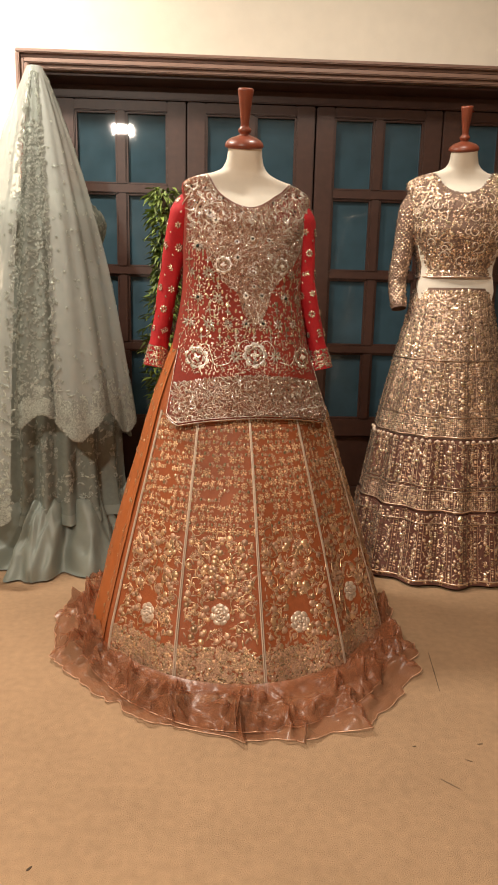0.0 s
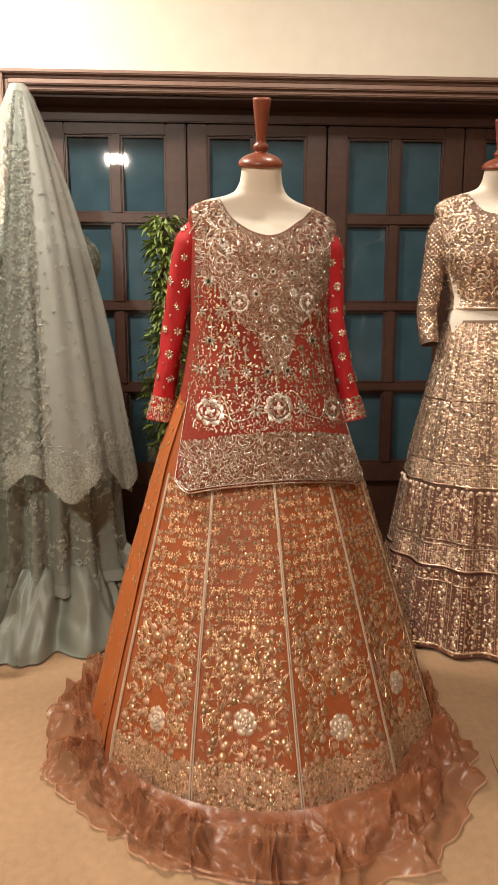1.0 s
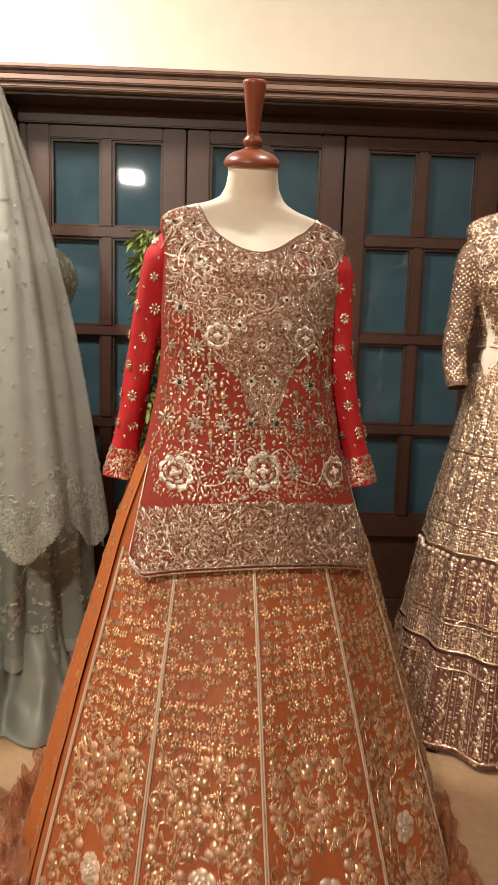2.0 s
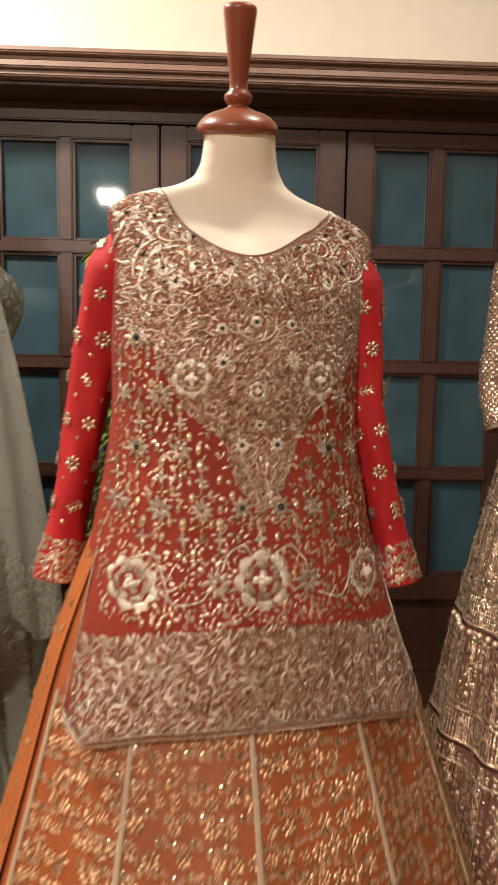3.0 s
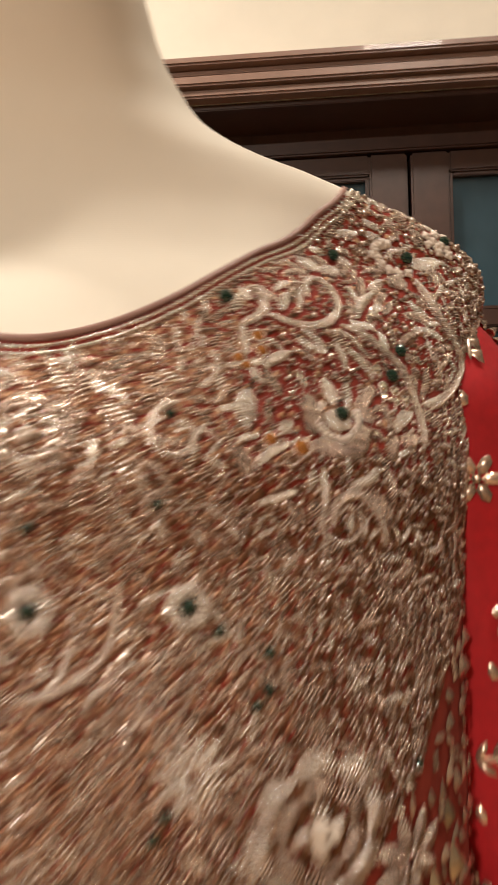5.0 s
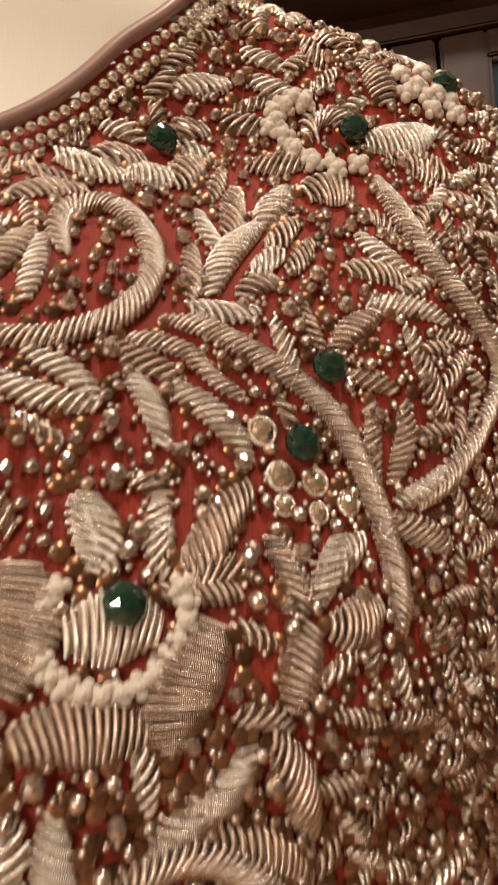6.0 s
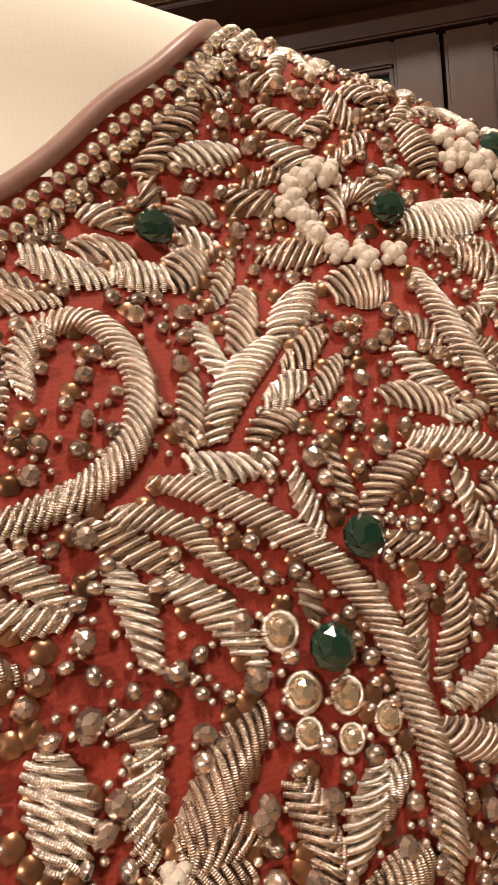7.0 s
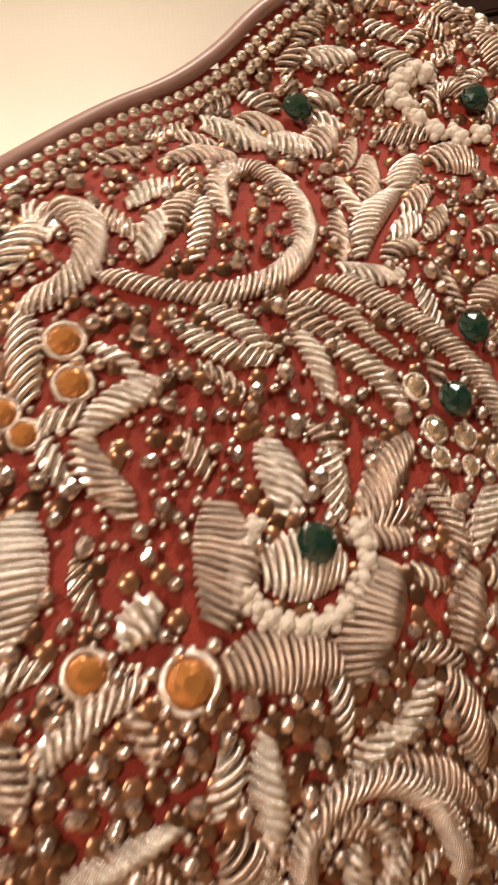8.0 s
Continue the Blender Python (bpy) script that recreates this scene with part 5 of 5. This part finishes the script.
for v in np.arange(0.06, 0.95, 0.05):
    for du in (-126, -115, -104, -93, -83, -74):
        stamp(SPRIGS, GORECHART, math.radians(du + random.uniform(-3, 3)), v + random.uniform(-0.015, 0.015), random.choice((FLOWER6, CROSS, DROP)), random.uniform(0.012, 0.019), random.uniform(0, 6), 0.001)
SPRIGS.make("sprig_work", SKIRTGOLD, gore, kind="stuff")
HEAVY.make("embroidery", SKIRTGOLD, skirt, kind="stuff")
LIGHT.make("embroidery", PINKTHREAD, skirt, kind="stuff")
SHINE.make("spangle_work", SPANGLE, skirt, kind="stuff")
ROSES.make("rose_work", CREAMTHREAD, skirt, "pale gold roses, one on each gore", kind="stuff")
CURLS.make("scroll_work", SKIRTGOLD, skirt, kind="stuff")


# organza frill lying out on the floor beneath the hem: gathered ruffles that stand up, fold over and sag
def frill_point(u, s, layer):
    ph = 2.1 * layer
    e = u + 0.05 * math.sin(5 * u + ph) * s
    w = math.sin(14 * e + ph + 2.2 * math.sin(3 * e + ph))
    w2 = math.sin(47 * e + 3 * s + ph + 2.5 * math.sin(7 * e))
    crush = noise.noise((9 * math.sin(e) + 3 * layer, 9 * math.cos(e), 3.0 * s)) + 0.6 * noise.noise((24 * math.sin(e), 24 * math.cos(e) + layer, 8 * s))
    reach = (0.118 + 0.022 * math.sin(3 * u + ph) + 0.012 * w) * (1 - 0.38 * layer)
    a, b = 0.448 + (reach + 0.010) * s, 0.462 + (reach + 0.035) * s * 1.25
    lift = max(0.0, 0.022 + 0.020 * w + 0.009 * w2 + 0.050 * crush)
    z = 0.050 * (1 - s) ** 1.6 + 0.004 + lift * math.sin(math.pi * min(1, s * 0.90 + 0.02)) * min(1, s * 1.8) * (1 + 0.6 * layer)
    rr = 1 + (0.007 * w2 + 0.040 * crush) * s
    turn = u + (0.045 * math.cos(14 * e + ph + 2.2 * math.sin(3 * e + ph)) + 0.03 * crush) * math.sin(2.4 * s)
    return np.array([a * rr * math.sin(turn) - 0.004, -0.02 * math.cos(u) - b * rr * math.cos(turn), z])


for layer in (0, 1):
    fr = Bag()
    P = np.array([[frill_point(u, s, layer) for u in np.linspace(0, 2 * math.pi, 900, endpoint=False)] for s in np.linspace(0, 1, 26)])
    fr.add(P.reshape(-1, 3), grid_faces(26, 900, True))
    ob = fr.make("organza_frill", FRILL, outfit, "sheer rust organza frill spread on the floor")
    edge = Bag()
    strand(edge, np.vstack([P[-1], P[-1][:1]]), np.tile((0, 0, 1.0), (901, 1)), 0.0016, 5, True)
    edge.make("rolled_edge", PINKTHREAD, ob)


# ---- the gold outfit ----
GOLD = pose(0.820, 2.73, 0, 0, 0, -6.0)
GOLD_UP = 0.135                                     # this form stands higher than the other
mannequin(GOLD @ pose(0, 0, GOLD_UP), "taller cream linen dress form with wooden neck cap", 0.05)
foot = bmesh.new()
lathe(foot, [(0.0, 0.17), (0.03, 0.17), (GOLD_UP - 0.03, 0.15), (GOLD_UP, 0.15)], 0, 0, 32)
foot_ob = part("stand_block", foot, DARKWOOD)
foot_ob.matrix_world = GOLD
tagged(foot_ob, "round dark wooden block under the form", "stand")
gold = empty("gold_outfit", GOLD, "gold sequined cropped top and tiered long skirt", "dress")


def crop_point(u, v):
    """u: angle from the front; v: height."""
    h = v - GOLD_UP
    slim = 0.05 * min(1, max(0, (1.22 - h) / 0.15))
    a, b = float(hermite(HEIGHTS, HALF, h)) + 0.006 - slim, float(hermite(HEIGHTS, DEPTH, h)) + 0.010 - slim
    s, c = math.sin(u), math.cos(u)
    return np.array([a * np.sign(s) * abs(s) ** 0.87, (-b if c > 0 else b * 0.9) * abs(c) ** 0.87, v])


def crop_top():
    hs, seg = np.linspace(1.177, 1.585, 90), 160
    us = np.linspace(0, 2 * math.pi, seg, endpoint=False)
    v = np.array([[crop_point(u, h) for u in us] for h in hs])
    lim = 1.492 + 0.075 * np.minimum(1, (np.abs(v[..., 0]) / 0.098)) ** 2.6
    bad = ((v[..., 2] > lim) & (np.abs(v[..., 0]) < 0.11)).ravel()
    bag = Bag()
    bag.add(v.reshape(-1, 3), [q for q in grid_faces(90, seg, True) if not any(bad[i] for i in q)])
    return bag.make("cropped_top", GOLDCLOTH, gold, "gold beaded cropped top with round neck")


crop = crop_top()
CROP = frame_of(crop_point)
work, shine, cords = Bag(), Bag(), Bag()
for k in range(5200):
    u, v = random.uniform(-1.9, 1.9), random.uniform(1.181, 1.565)
    p = crop_point(u, v)
    if abs(p[0]) < 0.112 and v > 1.480 + 0.075 * min(1, abs(p[0]) / 0.098) ** 2.6:
        continue
    stamp(shine if k % 9 == 0 else work, CROP, u, v, random.choice((LEAFLET, LEAFLET, DOT, DROP, FLOWER6)), random.uniform(0.007, 0.014), random.uniform(0, 6.3))
for k in range(60):
    u, v, s, h, t = random.uniform(-1.4, 1.4), random.uniform(1.22, 1.48), random.uniform(0.03, 0.05), random.choice((-1, 1)), random.uniform(0, 6.3)
    p, tx, ty, n = CROP(u, v)
    a = np.linspace(0, 5.0, 13)
    r = s * 0.5 * (1 - a / 6.6)
    strand(cords, p + n * 0.003 + (h * r * np.cos(a + t))[:, None] * tx + (r * np.sin(a + t))[:, None] * ty, np.tile(n, (13, 1)), 0.0020, 5)
work.make("beadwork", GOLDBEAD, crop, kind="stuff")
shine.make("spangle_work", SPANGLE, crop, kind="stuff")
cords.make("scroll_work", CREAMTHREAD, crop, kind="stuff")
edge = Bag()
ang = np.linspace(0, 2 * math.pi, 120)
strand(edge, np.array([crop_point(a, 1.179) for a in ang]) * (1.015, 1.015, 1), np.tile((0, -1.0, 0.0), (120, 1)) , 0.004, 8, True)
edge.make("hem_cord", SEQUIN, crop)


def gold_sleeve(sgn):
    line = smooth_line([(sgn * 0.150, 0.0, 1.50), (sgn * 0.182, -0.005, 1.44), (sgn * 0.205, -0.015, 1.28), (sgn * 0.222, -0.025, 1.16), (sgn * 0.212, -0.06, 1.055)], 50)
    rad = np.interp(np.linspace(0, 1, 50), (0, 0.15, 0.5, 1), (0.030, 0.046, 0.038, 0.030))
    t = unit(np.gradient(line, axis=0))
    side = unit(np.cross(t, (0, 1, 0)))
    fwd = np.cross(side, t)

    def at(u, v):
        u, i = -u, min(max(v, 0), 1) * 49
        c, s, f, r = (np.array([np.interp(i, np.arange(50), arr[:, j]) for j in range(arr.shape[1])]) for arr in (line, side, fwd, rad[:, None]))
        return c + r[0] * (math.cos(u) * s + math.sin(u) * f)
    bag = Bag()
    bag.add(np.array([at(a, i / 49) for i in range(50) for a in np.arange(30) * 2 * math.pi / 30]), grid_faces(50, 30, True))
    ob = bag.make("sleeve", GOLDCLOTH, gold)
    w, c = Bag(), frame_of(at)
    for r in np.arange(0.03, 0.99, 0.016):
        for k in range(15):
            stamp(w, c, k * 0.42 + (0.2 if int(r / 0.016) % 2 else 0), r, random.choice((DROP, LEAFLET, DOT)), random.uniform(0.008, 0.013), random.uniform(0, 6.3) if random.random() < 0.5 else 1.57, 0.0012)
    w.make("beadwork", GOLDBEAD, ob, kind="stuff")


gold_sleeve(-1)
gold_sleeve(1)

GZ = (0.0, 0.05, 0.263, 0.45, 0.632, 0.868, 1.02, 1.136)
GA = (0.362, 0.352, 0.315, 0.286, 0.258, 0.208, 0.174, 0.147)


def on_gold(u, v):
    r = float(hermite(GZ, GA, v))
    fold = 0.045 * math.sin(13 * u + 0.8 * math.sin(2 * u)) * min(1, max(0, 1.1 - v) * 1.1)
    step = 0.006 * (v < 0.57) + 0.006 * (v < 0.29)
    return np.array([(r + step) * math.sin(u) * (1 + fold), -(r + step) * math.cos(u) * (1 + fold) * 0.96, v])


GCHART = frame_of(on_gold)
seg = 260
for name, z0, z1, mat in (("upper_tier", 0.57, 1.138, GOLDCLOTH), ("middle_tier", 0.29, 0.5699, MAROON), ("lower_tier", 0.012, 0.2899, MAROON)):
    bag = Bag()
    rows = 40
    P = np.array([[on_gold(u, z) for u in np.linspace(0, 2 * math.pi, seg, endpoint=False)] for z in np.linspace(z0, z1, rows)])
    bag.add(P.reshape(-1, 3), grid_faces(rows, seg, True))
    tier = bag.make(name, mat, gold, "gold beaded net tier" if mat is GOLDCLOTH else "dark maroon tier with gold beadwork")
    beads, shine, cords = Bag(), Bag(), Bag()
    cols = 117
    for c in range(cols):
        u = (c + 0.5) * 2 * math.pi / cols
        kind = c % 3
        if math.cos(u) < -0.35:
            continue
        for v in np.arange(z0 + 0.012, z1 - 0.006, 0.0095):
            if random.random() < 0.12:
                continue
            q = u + random.uniform(-0.018, 0.018) * (kind != 0)
            bag2 = shine if random.random() < 0.10 else beads
            stamp(bag2, GCHART, q, v + random.uniform(-0.003, 0.003), (DROP, LEAFLET, FLOWER6)[kind] if random.random() < 0.8 else DOT, (0.011, 0.014, 0.018)[kind] * random.uniform(0.8, 1.25), 1.57 if kind == 0 else random.uniform(0, 6.3), 0.001)
        if kind == 0:
            v = np.linspace(z0 + 0.01, z1 - 0.01, 24)
            for off in (-0.026, 0.026):
                strand(cords, np.array([on_gold(u + off, q) * (1.006, 1.006, 1) for q in v]), np.array([GCHART(u + off, q)[3] for q in v]), 0.0016, 4)
    for v in ((z0 + 0.010, z0 + 0.085, 0.865 if z0 > 0.5 else z0 + 0.10) if z0 > 0.1 else (0.03, 0.25)):
        a = np.linspace(0, 2 * math.pi, 260)
        strand(cords, np.array([on_gold(q, v) * (1.012, 1.012, 1) for q in a]), np.array([GCHART(q, v)[3] for q in a]), 0.0035, 6, True)
    if z0 > 0.1:
        for q in np.arange(-1.7, 1.7, 0.028):
            for v in np.arange(z0 + 0.018, z0 + 0.082, 0.008):
                stamp(beads, GCHART, q, v, DOT, 0.0065, 0, 0.003)
    beads.make("beadwork", GOLDBEAD, tier, kind="stuff")
    shine.make("spangle_work", SPANGLE, tier, kind="stuff")
    cords.make("cord_work", GOLDBEAD, tier, kind="stuff")
for q in np.arange(-1.7, 1.71, 0.10):
    bm = bmesh.new()
    bmesh.ops.create_uvsphere(bm, u_segments=10, v_segments=6, radius=0.0075)
    p = on_gold(q, 0.563)
    for v in bm.verts:
        v.co += Vector(p * (1.02, 1.02, 1))
    part("tassel_bead", bm, CREAMTHREAD, gold, "", True)


# ---- the sage outfit under its veil ----
SAGE_AT = pose(-0.80, 2.78, 0)
sage = empty("sage_outfit", SAGE_AT, "sage green lace gown on a stand", "dress")
SZ = (0.0, 0.10, 0.22, 0.6, 1.0, 1.2, 1.42, 1.50)
SA = (0.36, 0.31, 0.275, 0.25, 0.215, 0.18, 0.19, 0.07)


def on_sage(u, v):
    r = float(hermite(SZ, SA, v))
    fold = 0.085 * math.sin(17 * u + 1.2 * math.sin(3 * u)) * min(1, max(0, 1.15 - v) * 1.3)
    return np.array([r * math.sin(u) * (1 + fold), -r * math.cos(u) * (1 + fold), v])


SCHART = frame_of(on_sage)
bag = Bag()
zz = np.linspace(0.20, 1.50, 70)
bag.add(np.array([[on_sage(u, z + 0.02 * math.sin(9 * u) * (z < 0.23)) for u in np.linspace(0, 2 * math.pi, 220, endpoint=False)] for z in zz]).reshape(-1, 3), grid_faces(70, 220, True))
gown = bag.make("lace_gown", SAGENET, sage, "pleated sage net gown worked with lace flowers")
lace = Bag()
for k in range(2300):
    u, v = random.uniform(-1.5, 1.6), random.uniform(0.215, 1.45)
    if noise.noise((u * 5, v * 7, 0)) < -0.12:
        continue
    stamp(lace, SCHART, u, v, random.choice((FLOWER6, LEAFLET, SPRIG, LEAFLET, FLOWER8)), random.uniform(0.014, 0.030), random.uniform(0, 6.3), 0.001)
lace.make("lace_work", SAGEWORK, gown, kind="stuff")
hemb = Bag()
a = np.linspace(-1.7, 1.7, 150)
P = np.array([[on_sage(u, z) * (1.02, 1.02, 1) for u in a] for z in (0.185, 0.200, 0.225)])
hemb.add(P.reshape(-1, 3), grid_faces(3, 150))
hemb.make("hem_band", SAGE, gown)
under = Bag()


def pool(u, s):
    w = math.sin(9 * u + 1.5 * math.sin(2.3 * u) + 1.2 * s)
    r = 0.24 + 0.155 * s ** 0.8 + 0.045 * w * s + 0.022 * w * (1 - s) + 0.016 * math.sin(23 * u + 3 * s + 2 * math.sin(5 * u)) + 0.03 * s * noise.noise((6 * math.sin(u), 6 * math.cos(u), 3 * s))
    c = noise.noise((9 * math.sin(u), 9 * math.cos(u), 5 * s)) + 0.6 * math.sin(31 * u + 9 * s + 3 * math.sin(4 * u))
    z = 0.25 * (1 - s) ** 1.3 + 0.006 + max(0, 0.055 * (0.5 + 0.5 * w) + 0.022 * c) * math.sin(math.pi * min(1, 0.15 + s * 0.84))
    return np.array([r * math.sin(u), -r * math.cos(u), z])


under.add(np.array([[pool(u, s) for u in np.linspace(0, 2 * math.pi, 420, endpoint=False)] for s in np.linspace(0, 1, 34)]).reshape(-1, 3), grid_faces(34, 420, True))
under.make("underskirt", SAGE, sage, "sage satin underskirt pooled on carpet")
core = bmesh.new()
lathe(core, [(0.0, 0.16), (0.02, 0.16), (0.04, 0.02), (1.85, 0.02), (1.86, 0.03), (1.885, 0.026), (1.89, 0.01)], 0, 0, 20)
stand = part("veil_stand", core, DARKWOOD)
stand.matrix_world = pose(-0.80, 2.66, 0)
tagged(stand, "dark wooden pole stand under the veil", "stand")

veil = empty("veil", pose(-0.80, 2.66, 0), "sheer sage tulle veil with lace border hung from a stand", "veil")


def veil_panel(u0, u1, bottom, spread, label, seed, mat=None, worked=640):
    """A length of tulle falling from the peak in long folds, with its own hem."""
    def at(u, s):
        top = 1.90
        z = top - (top - bottom(u)) * s
        d = top - z
        r = 0.028 + spread(u) * (1 - math.exp(-d * 2.1)) * (0.55 + 0.45 * d / 1.6)
        w = 0.013 * math.sin(8 * u + seed + 0.8 * math.sin(3 * s)) + 0.006 * math.sin(19 * u + seed * 2 + 2 * s)
        r += w * min(1, d * 1.4)
        return np.array([r * math.sin(u), -r * math.cos(u) * 0.9, z])
    bag = Bag()
    n = 140
    bag.add(np.array([[at(u, s) for u in np.linspace(u0, u1, n)] for s in np.linspace(0, 1, 70)]).reshape(-1, 3), grid_faces(70, n))
    ob = bag.make("veil_panel", mat or VEIL, veil, label)
    c = frame_of(lambda u, s: at(u, 1 - s))
    w = Bag()
    for k in range(int(640 * (u1 - u0))):
        u, s = random.uniform(u0, u1), abs(random.gauss(0, 0.055))
        if s < 0.97:
            stamp(w, c, u, max(s, 0.005), random.choice((FLOWER6, LEAFLET, SPRIG, FLOWER8)), random.uniform(0.014, 0.028), random.uniform(0, 6.3), 0.001)
    for k in range(int((90 if mat is None else 1500) * (u1 - u0))):
        stamp(w, c, random.uniform(u0, u1), random.uniform(0.1, 0.85), random.choice((FLOWER6, SPRIG)), 0.012, random.uniform(0, 6.3), 0.001)
    for e in (u0 + 0.03, u1 - 0.03):
        for s in np.arange(0.02, 0.98, 0.007):
            stamp(w, c, e + random.uniform(-0.05, 0.05), s, random.choice((LEAFLET, FLOWER6, SPRIG)), random.uniform(0.013, 0.024), random.uniform(0, 6.3), 0.001)
    w.make("lace_border", SAGEWORK, ob, kind="stuff")


veil_panel(0.35, 1.75, lambda u: 0.60 + 0.05 * math.sin(8 * u), lambda u: 0.36, "short sheer tulle panel with scalloped lace hem", 1.0)
veil_panel(-2.2, -0.10, lambda u: 0.30 + 0.06 * math.sin(5 * u), lambda u: 0.40, "long sheer tulle panel with scalloped lace hem", 2.4)
veil_panel(-0.16, 0.42, lambda u: 0.62 + 0.03 * math.sin(9 * u), lambda u: 0.315, "lace strip of the veil worked with sage flowers", 0.5, SAGENET)
veil_panel(1.9, 3.9, lambda u: 0.5, lambda u: 0.33, "sheer tulle panel falling behind the stand", 4.0)


# ---- greenery ----
def greenery(m):
    plant = empty("artificial_plant", m, "tall artificial green plant in a dark pot", "plant")
    bm = bmesh.new()
    lathe(bm, [(0.0, 0.09), (0.02, 0.10), (0.2, 0.125), (0.23, 0.135), (0.235, 0.12), (0.20, 0.11)], 0, 0, 28)
    part("pot", bm, CLAY, plant, "dark clay pot", True)
    bag = Bag()
    z = np.linspace(0.15, 1.50, 40)
    pts = np.stack([0.012 * np.sin(z * 4), 0.012 * np.cos(z * 5), z], 1)
    strand(bag, pts, np.tile((0, -1.0, 0), (40, 1)), 0.009, 8, True)
    bag.make("stem", STEMBROWN, plant)
    crown = Bag()
    for k in range(1500):
        h = random.uniform(0.62, 1.53)
        a, out = random.uniform(0, 2 * math.pi), random.uniform(0.01, 0.055 + 0.02 * math.sin(h * 9)) * (1.25 - 0.55 * max(0, h - 1.2))
        p = np.array([out * math.cos(a), out * math.sin(a), h])
        d = unit(np.array([math.cos(a) * 0.8 + random.uniform(-0.5, 0.5), math.sin(a) * 0.8 + random.uniform(-0.5, 0.5), random.uniform(-0.7, 0.5)]))
        s = unit(np.cross(d, (random.uniform(-0.3, 0.3), random.uniform(-0.3, 0.3), 1)))
        n = np.cross(s, d)
        l, w = random.uniform(0.03, 0.058), random.uniform(0.006, 0.010)
        v = [p, p + d * l * 0.35 + s * w + n * 0.002, p + d * l * 0.35 - n * 0.003, p + d * l * 0.35 - s * w + n * 0.002, p + d * l * 0.7 + s * w * 0.7 - n * 0.004, p + d * l * 0.7 - n * 0.008, p + d * l * 0.7 - s * w * 0.7 - n * 0.004, p + d * l - n * 0.016]
        faces_mixed(crown, np.array(v), [(0, 2, 1), (0, 3, 2), (1, 2, 5, 4), (2, 3, 6, 5), (4, 5, 7), (5, 6, 7)])
    crown.make("foliage", LEAFGREEN, plant, "narrow green leaves", kind="stuff")


greenery(pose(-0.358, 2.93, 0))
